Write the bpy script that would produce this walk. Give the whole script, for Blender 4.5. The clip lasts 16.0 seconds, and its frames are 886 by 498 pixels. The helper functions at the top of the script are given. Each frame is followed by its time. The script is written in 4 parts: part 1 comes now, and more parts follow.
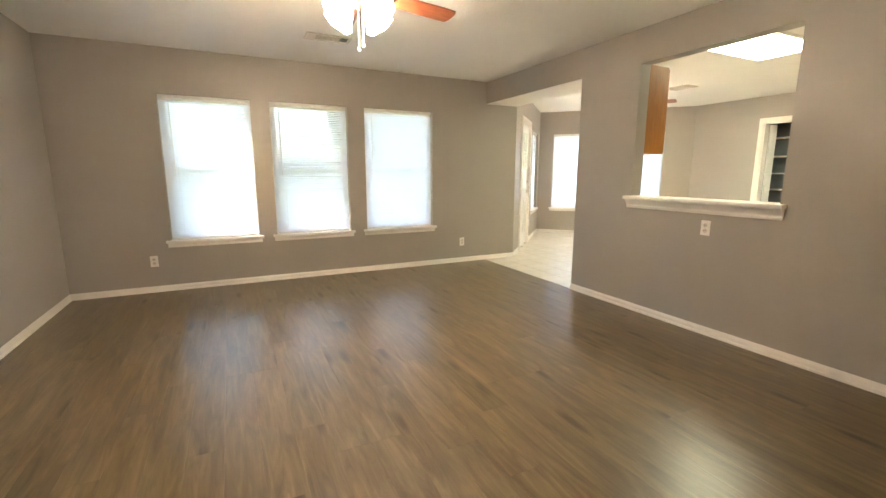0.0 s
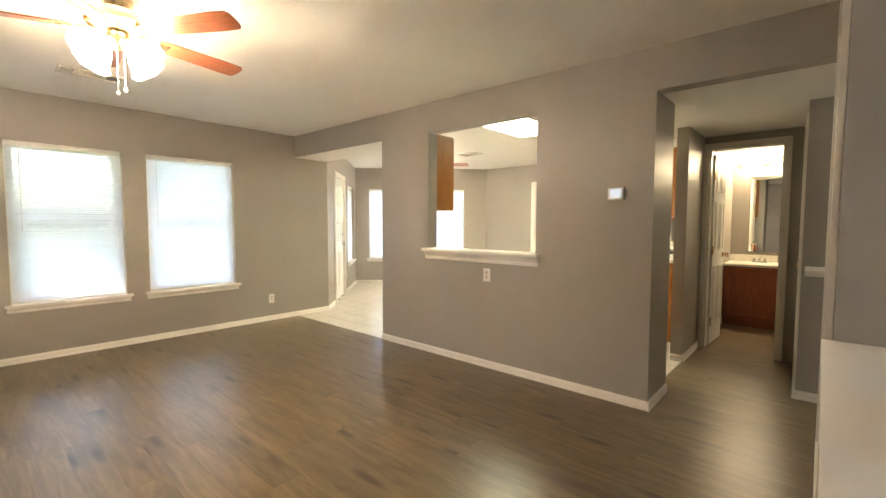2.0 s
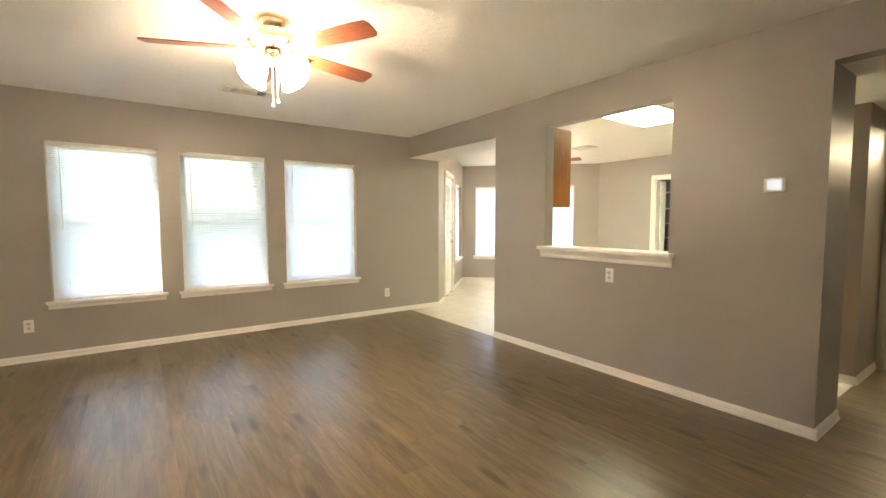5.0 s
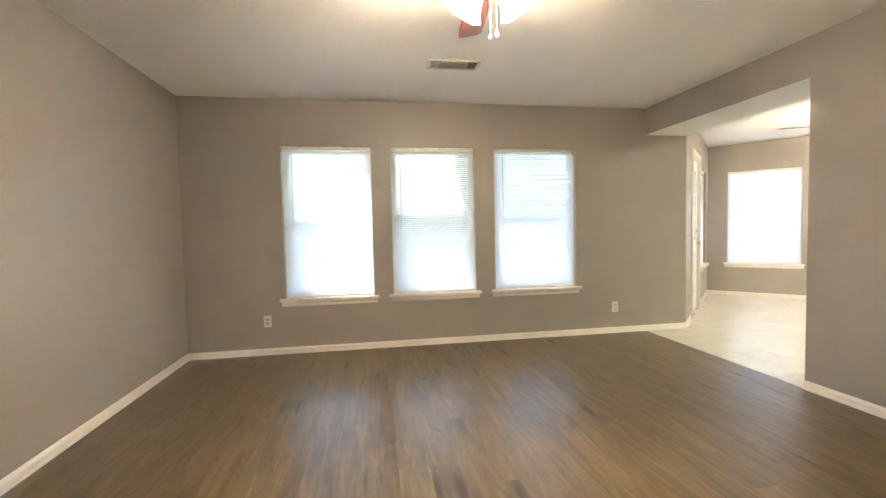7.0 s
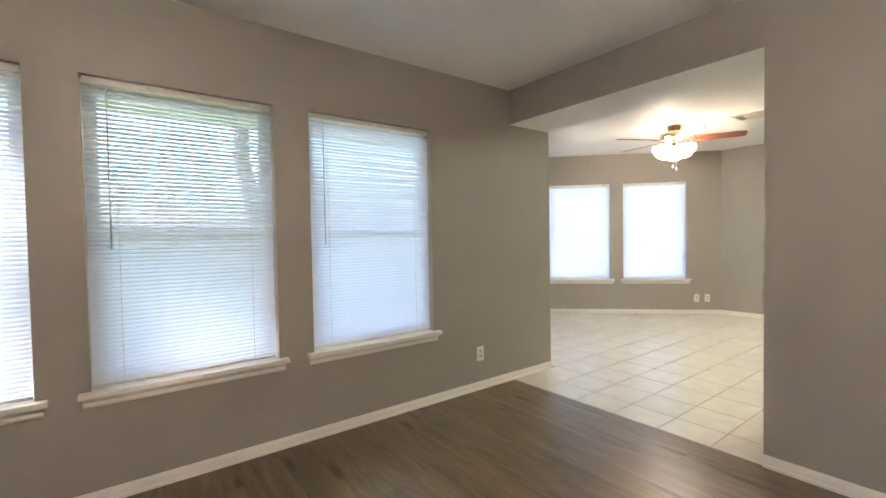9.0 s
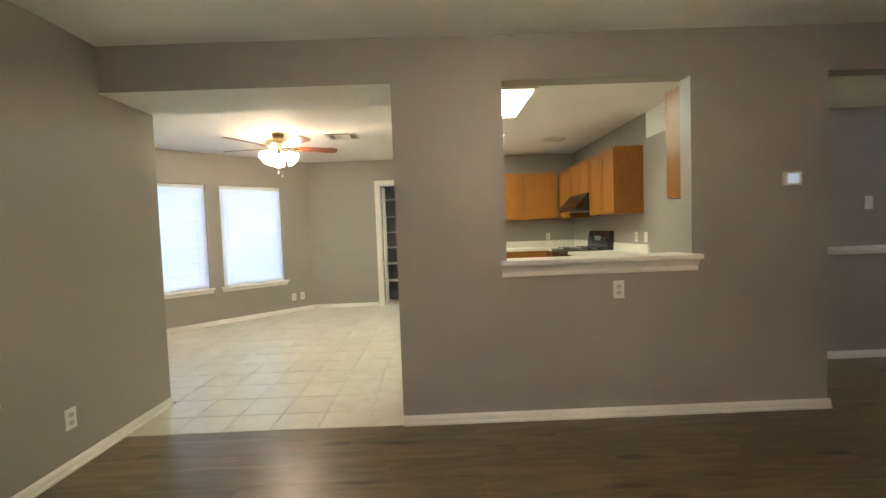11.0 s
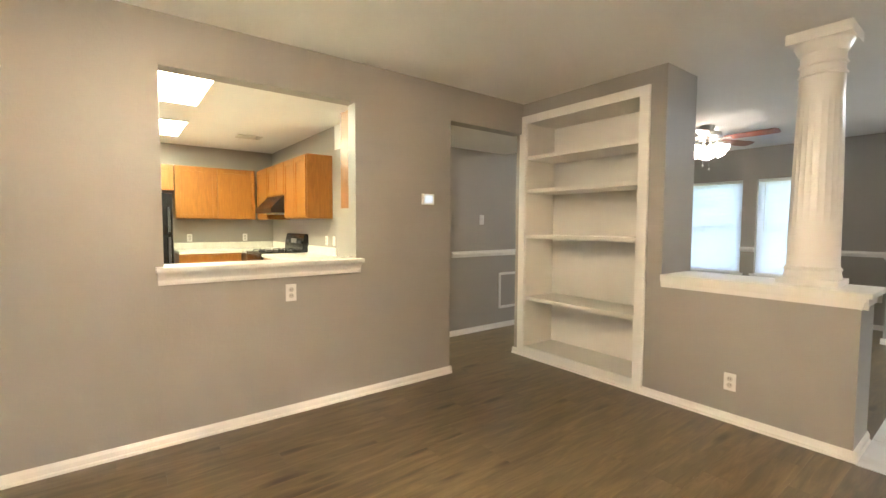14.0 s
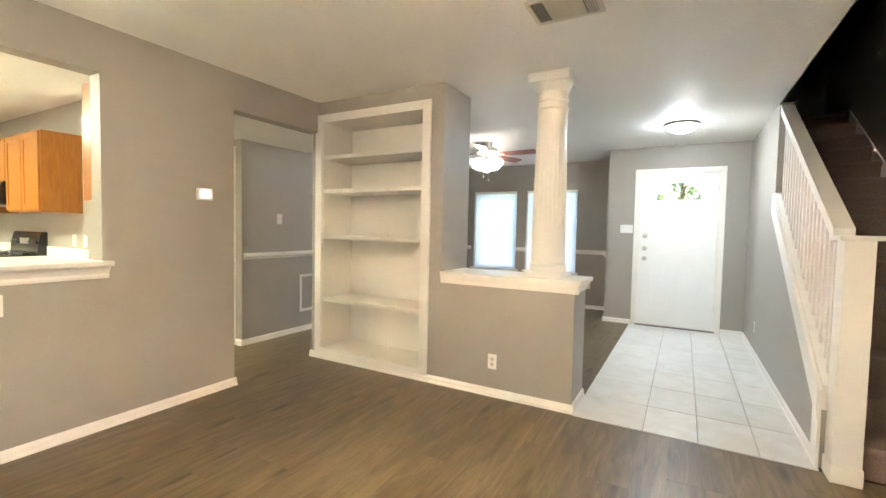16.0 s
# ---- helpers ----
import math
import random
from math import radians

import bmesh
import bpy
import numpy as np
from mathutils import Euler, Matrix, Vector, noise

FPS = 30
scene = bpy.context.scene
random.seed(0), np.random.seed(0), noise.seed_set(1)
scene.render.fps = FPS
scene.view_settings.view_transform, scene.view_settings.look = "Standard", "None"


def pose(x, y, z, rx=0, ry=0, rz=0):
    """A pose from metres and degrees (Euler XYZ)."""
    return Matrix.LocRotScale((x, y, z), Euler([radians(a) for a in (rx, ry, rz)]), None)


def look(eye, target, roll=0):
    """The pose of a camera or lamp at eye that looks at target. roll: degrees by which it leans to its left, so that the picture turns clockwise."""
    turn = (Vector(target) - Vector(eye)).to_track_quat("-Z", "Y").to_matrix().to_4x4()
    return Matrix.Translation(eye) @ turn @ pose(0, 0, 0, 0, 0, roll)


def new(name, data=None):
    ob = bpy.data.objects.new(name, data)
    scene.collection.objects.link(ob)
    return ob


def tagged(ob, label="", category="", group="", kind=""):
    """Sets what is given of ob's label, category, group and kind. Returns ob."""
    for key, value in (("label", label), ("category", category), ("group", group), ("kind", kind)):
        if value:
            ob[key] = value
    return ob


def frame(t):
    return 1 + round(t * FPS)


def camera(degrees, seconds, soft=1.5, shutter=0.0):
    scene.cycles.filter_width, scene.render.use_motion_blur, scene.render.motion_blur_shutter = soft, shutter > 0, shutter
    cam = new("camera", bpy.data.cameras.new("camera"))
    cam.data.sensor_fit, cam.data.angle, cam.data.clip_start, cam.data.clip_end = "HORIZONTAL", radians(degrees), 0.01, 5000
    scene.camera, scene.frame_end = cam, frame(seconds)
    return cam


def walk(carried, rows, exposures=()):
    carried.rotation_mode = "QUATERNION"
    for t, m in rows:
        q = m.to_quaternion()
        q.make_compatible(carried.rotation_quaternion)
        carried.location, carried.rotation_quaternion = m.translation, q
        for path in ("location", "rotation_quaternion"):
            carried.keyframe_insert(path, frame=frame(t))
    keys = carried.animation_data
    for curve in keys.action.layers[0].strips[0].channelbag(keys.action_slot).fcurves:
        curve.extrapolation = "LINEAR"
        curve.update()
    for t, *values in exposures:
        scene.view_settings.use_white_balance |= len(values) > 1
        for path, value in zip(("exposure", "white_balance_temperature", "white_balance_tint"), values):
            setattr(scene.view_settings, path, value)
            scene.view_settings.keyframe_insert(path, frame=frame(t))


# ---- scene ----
cam = camera(91.7, 16.0)
PATH = [
    (0, (-3.231, -5.229, 1.236), (-2.363, -3.462, 0.886), 0.1),
    (0.5, (-3.201, -5.251, 1.223), (-2.211, -3.529, 0.992), 0.5),
    (1, (-3.155, -5.293, 1.246), (-1.947, -3.706, 1.098), 0.3),
    (1.5, (-3.117, -5.35, 1.261), (-1.756, -3.891, 1.13), 0.2),
    (2, (-3.087, -5.391, 1.274), (-1.589, -4.072, 1.156), 0.2),
    (2.5, (-3.054, -5.418, 1.264), (-1.467, -4.205, 1.162), 0.5),
    (3, (-3.047, -5.427, 1.264), (-1.412, -4.28, 1.158), 0.6),
    (3.5, (-3.046, -5.411, 1.265), (-1.445, -4.218, 1.16), 0.5),
    (4, (-3.075, -5.375, 1.27), (-1.584, -4.048, 1.15), -0.3),
    (4.5, (-3.094, -5.341, 1.274), (-1.759, -3.856, 1.163), -0.4),
    (5, (-3.167, -5.268, 1.267), (-2.01, -3.642, 1.139), 0.0),
    (5.2, (-3.18, -5.242, 1.288), (-2.15, -3.534, 1.149), -0.3),
    (7.3, (-2.971, -4.052, 1.174), (-2.66, -2.079, 1.064), -1.1),
    (7.5, (-2.96, -3.86, 1.196), (-2.535, -1.912, 1.042), -1.2),
    (8, (-2.798, -3.371, 1.229), (-2.262, -1.446, 1.134), -1.0),
    (8.5, (-2.748, -2.923, 1.235), (-1.88, -1.123, 1.177), -2.2),
    (9, (-2.649, -2.569, 1.22), (-1.45, -0.97, 1.166), -1.0),
    (9.5, (-2.549, -2.275, 1.261), (-1.012, -0.996, 1.25), -0.6),
    (10, (-2.583, -2.077, 1.238), (-0.687, -1.441, 1.217), -3.3),
    (10.2, (-2.615, -2.026, 1.231), (-0.655, -1.627, 1.188), -3.8),
    (12.3, (-2.763, -2.123, 1.272), (-0.793, -2.454, 1.176), -0.6),
    (12.5, (-2.766, -2.136, 1.271), (-0.82, -2.591, 1.19), -0.7),
    (13, (-2.813, -2.197, 1.278), (-0.965, -2.955, 1.191), -0.2),
    (13.5, (-2.853, -2.237, 1.275), (-1.135, -3.256, 1.178), -0.0),
    (14, (-2.881, -2.27, 1.277), (-1.292, -3.48, 1.167), 0.3),
    (14.5, (-2.941, -2.323, 1.268), (-1.513, -3.72, 1.17), 0.1),
    (15, (-2.993, -2.364, 1.271), (-1.736, -3.917, 1.175), 0.9),
    (15.5, (-3.039, -2.388, 1.275), (-1.962, -4.07, 1.175), 1.2),
    (16, (-3.066, -2.405, 1.268), (-2.091, -4.149, 1.177), 1.2),
]
EXPOSURES = [(0, 3.8, 6450, 11), (3, 3.85, 6600, 11), (5, 3.85, 6550, 11), (7.5, 3.8, 6050, 12), (8.5, 3.45, 5800, 14), (9, 3.25, 5750, 14), (9.5, 3.0, 5800, 13), (10, 2.95, 5950, 12), (12.5, 3.5, 6300, 10), (13.5, 4.05, 6450, 10), (14.5, 4.5, 6400, 10), (16, 4.65, 6300, 9)]
walk(cam, [(t, look(eye, target, roll)) for t, eye, target, roll in PATH], EXPOSURES)

# ---------------------------------------------------------------- world and light
world = bpy.data.worlds.new("world")
scene.world = world
world.use_nodes = True
wn = world.node_tree
sky = wn.nodes.new("ShaderNodeTexSky")
sky.sky_type = "NISHITA"
sky.sun_disc = False
sky.sun_elevation = radians(45)
sky.sun_rotation = radians(278)
sky.air_density = 1.2
sky.dust_density = 3.0
wn.links.new(sky.outputs[0], wn.nodes["Background"].inputs[0])
wn.nodes["Background"].inputs[1].default_value = 0.115

sun_data = bpy.data.lights.new("sun", "SUN")
sun_data.energy = 2.5
sun_data.angle = radians(12)
sun_data.color = (1.0, 0.96, 0.9)
sun = new("sun", sun_data)
sun.matrix_world = look((-20, 3, 20), (0, 0, 0))

FAN_WARM = (1.0, 0.80, 0.56)
FAN_POWER = 5.5
BULB_POWER = 34.0
NOOK_FAN = 0.75   # the nook lamps against those of the living room
PANEL_POWER = 2.5
ENTRY_POWER = 7.2
BATH_POWER = 7.0
NOOK_DAY = 0.6
FRONT_DAY = 0.06
NORTH_DAY = 0.2


def window_light(name, p, target, w, h, energy, color):
    d = bpy.data.lights.new(name, "AREA")
    d.shape, d.size, d.size_y, d.energy, d.color = "RECTANGLE", w, h, energy, color
    ob = new(name, d)
    ob.matrix_world = look(p, target)
    return ob


DAY = (0.84, 0.92, 1.0)


# ---------------------------------------------------------------- materials
def nodes(name):
    m = bpy.data.materials.new(name)
    m.use_nodes = True
    nt = m.node_tree
    return m, nt, nt.nodes["Principled BSDF"]


def add(nt, kind, **values):
    n = nt.nodes.new(kind)
    for key, v in values.items():
        n.inputs[key.replace("_", " ")].default_value = v
    return n


def ramp(nt, fac, stops):
    r = nt.nodes.new("ShaderNodeValToRGB")
    while len(r.color_ramp.elements) < len(stops):
        r.color_ramp.elements.new(0.5)
    for e, (p, c) in zip(r.color_ramp.elements, stops):
        e.position, e.color = p, (*c, 1)
    nt.links.new(fac, r.inputs[0])
    return r.outputs[0]


def painted(name, color, rough=0.5, bump=0.1, scale=140, vary=0.06, coarse=0.0):
    m, nt, b = nodes(name)
    tc = nt.nodes.new("ShaderNodeTexCoord")
    big = add(nt, "ShaderNodeTexNoise", Scale=0.9, Detail=3.0)
    fine = add(nt, "ShaderNodeTexNoise", Scale=float(scale), Detail=3.0)
    nt.links.new(tc.outputs["Object"], big.inputs["Vector"])
    nt.links.new(tc.outputs["Object"], fine.inputs["Vector"])
    lo = tuple(c * (1 - vary) for c in color)
    hi = tuple(min(1, c * (1 + vary)) for c in color)
    nt.links.new(ramp(nt, big.outputs[0], [(0.3, lo), (0.7, hi)]), b.inputs["Base Color"])
    b.inputs["Roughness"].default_value = rough
    bp = add(nt, "ShaderNodeBump", Strength=bump, Distance=0.004)
    nt.links.new(fine.outputs[0], bp.inputs["Height"])
    last = bp
    if coarse:
        v = add(nt, "ShaderNodeTexNoise", Scale=26.0, Detail=4.0, Roughness=0.6)
        nt.links.new(tc.outputs["Object"], v.inputs["Vector"])
        flat = ramp(nt, v.outputs[0], [(0.46, (0, 0, 0)), (0.56, (1, 1, 1))])
        b2 = add(nt, "ShaderNodeBump", Strength=coarse, Distance=0.006)
        nt.links.new(flat, b2.inputs["Height"])
        nt.links.new(bp.outputs[0], b2.inputs["Normal"])
        last = b2
    nt.links.new(last.outputs[0], b.inputs["Normal"])
    return m


def plain(name, color, rough=0.4, metal=0.0):
    m, nt, b = nodes(name)
    tc = nt.nodes.new("ShaderNodeTexCoord")
    n = add(nt, "ShaderNodeTexNoise", Scale=12.0, Detail=4.0)
    nt.links.new(tc.outputs["Object"], n.inputs["Vector"])
    lo = tuple(c * 0.92 for c in color)
    nt.links.new(ramp(nt, n.outputs[0], [(0.35, lo), (0.65, color)]), b.inputs["Base Color"])
    b.inputs["Roughness"].default_value = rough
    b.inputs["Metallic"].default_value = metal
    return m


def glow(name, color, power):
    m, nt, b = nodes(name)
    b.inputs["Base Color"].default_value = (0.8, 0.8, 0.78, 1)
    b.inputs["Roughness"].default_value = 0.4
    b.inputs["Emission Color"].default_value = (*color, 1)
    b.inputs["Emission Strength"].default_value = power
    return m


def wood(name, dark, light, rough, stretch, rings=3.0, shift=True):
    m, nt, b = nodes(name)
    tc = nt.nodes.new("ShaderNodeTexCoord")
    info = nt.nodes.new("ShaderNodeObjectInfo")
    off = nt.nodes.new("ShaderNodeVectorMath")
    off.operation = "MULTIPLY_ADD"
    nt.links.new(info.outputs["Random"], off.inputs[0])
    off.inputs[1].default_value = (37.0, 61.0, 23.0) if shift else (0, 0, 0)
    nt.links.new(tc.outputs["Object"], off.inputs[2])
    mp = nt.nodes.new("ShaderNodeMapping")
    mp.inputs["Scale"].default_value = stretch
    nt.links.new(off.outputs[0], mp.inputs["Vector"])
    grain = add(nt, "ShaderNodeTexNoise", Scale=6.0, Detail=8.0, Roughness=0.62, Distortion=rings * 0.2)
    nt.links.new(mp.outputs[0], grain.inputs["Vector"])
    col = ramp(nt, grain.outputs[0], [(0.28, dark), (0.72, light)])
    tint = nt.nodes.new("ShaderNodeMapRange")
    tint.inputs["To Min"].default_value, tint.inputs["To Max"].default_value = 0.93, 1.07
    nt.links.new(info.outputs["Random"], tint.inputs["Value"])
    mul = nt.nodes.new("ShaderNodeVectorMath")
    mul.operation = "SCALE"
    nt.links.new(col, mul.inputs[0])
    nt.links.new(tint.outputs[0], mul.inputs["Scale"])
    nt.links.new(mul.outputs[0], b.inputs["Base Color"])
    b.inputs["Roughness"].default_value = rough
    bp = add(nt, "ShaderNodeBump", Strength=0.12, Distance=0.001)
    nt.links.new(grain.outputs[0], bp.inputs["Height"])
    nt.links.new(bp.outputs[0], b.inputs["Normal"])
    return m


def plank_material():
    """Grey-brown vinyl oak: long grain, paler streaks, scattered dark knots."""
    m, nt, b = nodes("vinyl_oak")
    tc = nt.nodes.new("ShaderNodeTexCoord")
    info = nt.nodes.new("ShaderNodeObjectInfo")
    off = nt.nodes.new("ShaderNodeVectorMath")
    off.operation = "MULTIPLY_ADD"
    nt.links.new(info.outputs["Random"], off.inputs[0])
    off.inputs[1].default_value = (41.0, 83.0, 19.0)
    nt.links.new(tc.outputs["Object"], off.inputs[2])

    def mapped(s):
        mp = nt.nodes.new("ShaderNodeMapping")
        mp.inputs["Scale"].default_value = s
        nt.links.new(off.outputs[0], mp.inputs["Vector"])
        return mp.outputs[0]

    grain = add(nt, "ShaderNodeTexNoise", Scale=1.0, Detail=7.0, Roughness=0.65, Distortion=0.9)
    nt.links.new(mapped((17, 2.0, 1)), grain.inputs["Vector"])
    fine = add(nt, "ShaderNodeTexNoise", Scale=1.0, Detail=4.0)
    nt.links.new(mapped((120, 6, 1)), fine.inputs["Vector"])
    patch = add(nt, "ShaderNodeTexNoise", Scale=1.0, Detail=3.0, Distortion=0.5)
    nt.links.new(mapped((5, 1.1, 1)), patch.inputs["Vector"])
    knot = add(nt, "ShaderNodeTexVoronoi", Scale=1.0)
    nt.links.new(mapped((7.0, 1.55, 1)), knot.inputs["Vector"])
    c1 = ramp(nt, grain.outputs[0], [(0.28, (0.078, 0.056, 0.031)), (0.5, (0.140, 0.102, 0.056)), (0.74, (0.222, 0.167, 0.092))])
    c2 = ramp(nt, patch.outputs[0], [(0.3, (0.84, 0.83, 0.82)), (0.65, (1.06, 1.06, 1.05))])
    c3 = ramp(nt, fine.outputs[0], [(0.3, (0.91, 0.91, 0.91)), (0.7, (1.06, 1.06, 1.06))])
    c4 = ramp(nt, knot.outputs["Distance"], [(0.08, (0.36, 0.335, 0.315)), (0.23, (1, 1, 1))])
    last = c1
    for c in (c2, c3, c4):
        mx = nt.nodes.new("ShaderNodeVectorMath")
        mx.operation = "MULTIPLY"
        nt.links.new(last, mx.inputs[0])
        nt.links.new(c, mx.inputs[1])
        last = mx.outputs[0]
    tint = nt.nodes.new("ShaderNodeMapRange")
    tint.inputs["To Min"].default_value, tint.inputs["To Max"].default_value = 0.96, 1.04
    nt.links.new(info.outputs["Random"], tint.inputs["Value"])
    mul = nt.nodes.new("ShaderNodeVectorMath")
    mul.operation = "SCALE"
    nt.links.new(last, mul.inputs[0])
    nt.links.new(tint.outputs[0], mul.inputs["Scale"])
    nt.links.new(mul.outputs[0], b.inputs["Base Color"])
    rr = nt.nodes.new("ShaderNodeMapRange")
    rr.inputs["To Min"].default_value, rr.inputs["To Max"].default_value = 0.26, 0.40
    nt.links.new(grain.outputs[0], rr.inputs["Value"])
    nt.links.new(rr.outputs[0], b.inputs["Roughness"])
    bp = add(nt, "ShaderNodeBump", Strength=0.15, Distance=0.001)
    nt.links.new(fine.outputs[0], bp.inputs["Height"])
    nt.links.new(bp.outputs[0], b.inputs["Normal"])
    return m


def tile_material(name, color, rough):
    m, nt, b = nodes(name)
    tc = nt.nodes.new("ShaderNodeTexCoord")
    info = nt.nodes.new("ShaderNodeObjectInfo")
    off = nt.nodes.new("ShaderNodeVectorMath")
    off.operation = "MULTIPLY_ADD"
    nt.links.new(info.outputs["Random"], off.inputs[0])
    off.inputs[1].default_value = (31.0, 17.0, 5.0)
    nt.links.new(tc.outputs["Object"], off.inputs[2])
    n = add(nt, "ShaderNodeTexNoise", Scale=7.0, Detail=5.0, Distortion=0.6)
    nt.links.new(off.outputs[0], n.inputs["Vector"])
    lo = tuple(c * f for c, f in zip(color, (0.90, 0.88, 0.85)))
    col = ramp(nt, n.outputs[0], [(0.35, lo), (0.62, color)])
    tint = nt.nodes.new("ShaderNodeMapRange")
    tint.inputs["To Min"].default_value, tint.inputs["To Max"].default_value = 0.95, 1.04
    nt.links.new(info.outputs["Random"], tint.inputs["Value"])
    mul = nt.nodes.new("ShaderNodeVectorMath")
    mul.operation = "SCALE"
    nt.links.new(col, mul.inputs[0])
    nt.links.new(tint.outputs[0], mul.inputs["Scale"])
    nt.links.new(mul.outputs[0], b.inputs["Base Color"])
    b.inputs["Roughness"].default_value = rough
    return m


def glass_material():
    m, nt, b = nodes("window_glass")
    b.inputs["Base Color"].default_value = (0.97, 0.99, 0.98, 1)
    b.inputs["Roughness"].default_value = 0.0
    b.inputs["Transmission Weight"].default_value = 1.0
    b.inputs["IOR"].default_value = 1.1
    return m


def slat_material():
    m, nt, b = nodes("blind_slat")
    b.inputs["Base Color"].default_value = (0.86, 0.87, 0.88, 1)
    b.inputs["Roughness"].default_value = 0.45
    tr = nt.nodes.new("ShaderNodeBsdfTranslucent")
    tr.inputs[0].default_value = (0.88, 0.91, 1.0, 1)
    mix = nt.nodes.new("ShaderNodeMixShader")
    mix.inputs[0].default_value = 0.58
    nt.links.new(b.outputs[0], mix.inputs[1])
    nt.links.new(tr.outputs[0], mix.inputs[2])
    nt.links.new(mix.outputs[0], nt.nodes["Material Output"].inputs[0])
    return m


def carpet_material():
    m, nt, b = nodes("stair_carpet")
    tc = nt.nodes.new("ShaderNodeTexCoord")
    n = add(nt, "ShaderNodeTexNoise", Scale=220.0, Detail=4.0)
    nt.links.new(tc.outputs["Object"], n.inputs["Vector"])
    nt.links.new(ramp(nt, n.outputs[0], [(0.3, (0.14, 0.095, 0.078)), (0.7, (0.40, 0.28, 0.23))]), b.inputs["Base Color"])
    b.inputs["Roughness"].default_value = 0.95
    bp = add(nt, "ShaderNodeBump", Strength=0.8, Distance=0.006)
    nt.links.new(n.outputs[0], bp.inputs["Height"])
    nt.links.new(bp.outputs[0], b.inputs["Normal"])
    return m


WALL = painted("grey_wall_paint", (0.340, 0.311, 0.272), 0.42, 0.14, 95, 0.03, 0.06)
CEIL = painted("textured_ceiling_paint", (0.85, 0.83, 0.79), 0.6, 0.3, 120, 0.03, 0.28)
TRIM = painted("white_trim_paint", (0.80, 0.77, 0.72), 0.3, 0.04, 60, 0.03)
DOORW = painted("white_door_paint", (0.82, 0.82, 0.80), 0.35, 0.05, 50, 0.02)
SHELF = painted("cream_shelf_paint", (0.78, 0.74, 0.67), 0.38, 0.05, 60, 0.03)
OAK = plank_material()
TILE = tile_material("cream_floor_tile", (0.66, 0.62, 0.55), 0.28)
TILE_E = tile_material("white_floor_tile", (0.66, 0.66, 0.64), 0.28)
GROUT = plain("tan_grout", (0.30, 0.27, 0.235), 0.9)
GROUT_E = plain("pale_grout", (0.40, 0.39, 0.37), 0.9)
SUBFLOOR = plain("dark_underlay", (0.035, 0.026, 0.02), 0.9)
CAB = wood("golden_oak_cabinet", (0.24, 0.088, 0.012), (0.36, 0.142, 0.022), 0.32, (9, 9, 0.9))
CAB_D = wood("red_brown_vanity_wood", (0.16, 0.04, 0.016), (0.30, 0.085, 0.035), 0.35, (9, 9, 0.9))
BLADE = wood("cherry_fan_blade", (0.16, 0.045, 0.02), (0.36, 0.11, 0.05), 0.3, (1.2, 14, 4))
BRASS = plain("antique_brass", (0.62, 0.47, 0.28), 0.25, 1.0)
NICKEL = plain("brushed_nickel", (0.62, 0.58, 0.52), 0.28, 1.0)
BLACK = plain("black_enamel", (0.012, 0.012, 0.013), 0.16)
DARKGREY = plain("dark_grey_plastic", (0.05, 0.05, 0.055), 0.4)
STEEL = plain("grey_steel", (0.45, 0.45, 0.45), 0.3, 1.0)
COUNTER = plain("white_laminate", (0.80, 0.77, 0.69), 0.3)
PLASTIC = plain("white_plastic", (0.82, 0.80, 0.76), 0.35)
SLOT = plain("dark_slot", (0.05, 0.045, 0.04), 0.6)
VENT = plain("cream_vent_metal", (0.66, 0.62, 0.53), 0.45)
GLASS = glass_material()
SLAT = slat_material()
CARPET = carpet_material()
SCREEN = glow("thermostat_screen", (0.55, 0.78, 1.0), 0.045)
SHADE = glow("frosted_lamp_glass", FAN_WARM, FAN_POWER)
SHADE_N = glow("frosted_lamp_glass_nook", FAN_WARM, FAN_POWER * NOOK_FAN)
LAMP = glow("fan_bulb_glass", FAN_WARM, BULB_POWER)
LAMP_N = glow("fan_bulb_glass_nook", FAN_WARM, BULB_POWER * NOOK_FAN)
LAMP_B = glow("fan_bulb_glass_front", (1.0, 0.92, 0.82), 4.0)
SHADE_B = glow("frosted_lamp_glass_front", (1.0, 0.92, 0.82), 0.6)
PANEL = glow("ceiling_panel_diffuser", (0.97, 0.96, 0.66), PANEL_POWER)
DOME = glow("entry_dome_glass", (0.88, 0.95, 1.0), ENTRY_POWER)
BULB = glow("vanity_bulb_glass", (1.0, 0.80, 0.50), BATH_POWER)
m, nt, b = nodes("silvered_mirror")
b.inputs["Base Color"].default_value = (0.86, 0.87, 0.86, 1)
b.inputs["Metallic"].default_value, b.inputs["Roughness"].default_value = 1.0, 0.02
MIRROR = m
GRASS = painted("lawn", (0.10, 0.145, 0.065), 0.9, 0.6, 60, 0.35)
FENCE = wood("weathered_fence_board", (0.16, 0.10, 0.065), (0.30, 0.20, 0.14), 0.8, (9, 9, 0.8))
BARK = painted("bark", (0.10, 0.075, 0.055), 0.9, 0.8, 30, 0.3)
LEAF = painted("leaf_green", (0.095, 0.135, 0.06), 0.6, 0.1, 30, 0.4)
CONCRETE = painted("pale_concrete", (0.45, 0.43, 0.40), 0.85, 0.3, 40, 0.1)


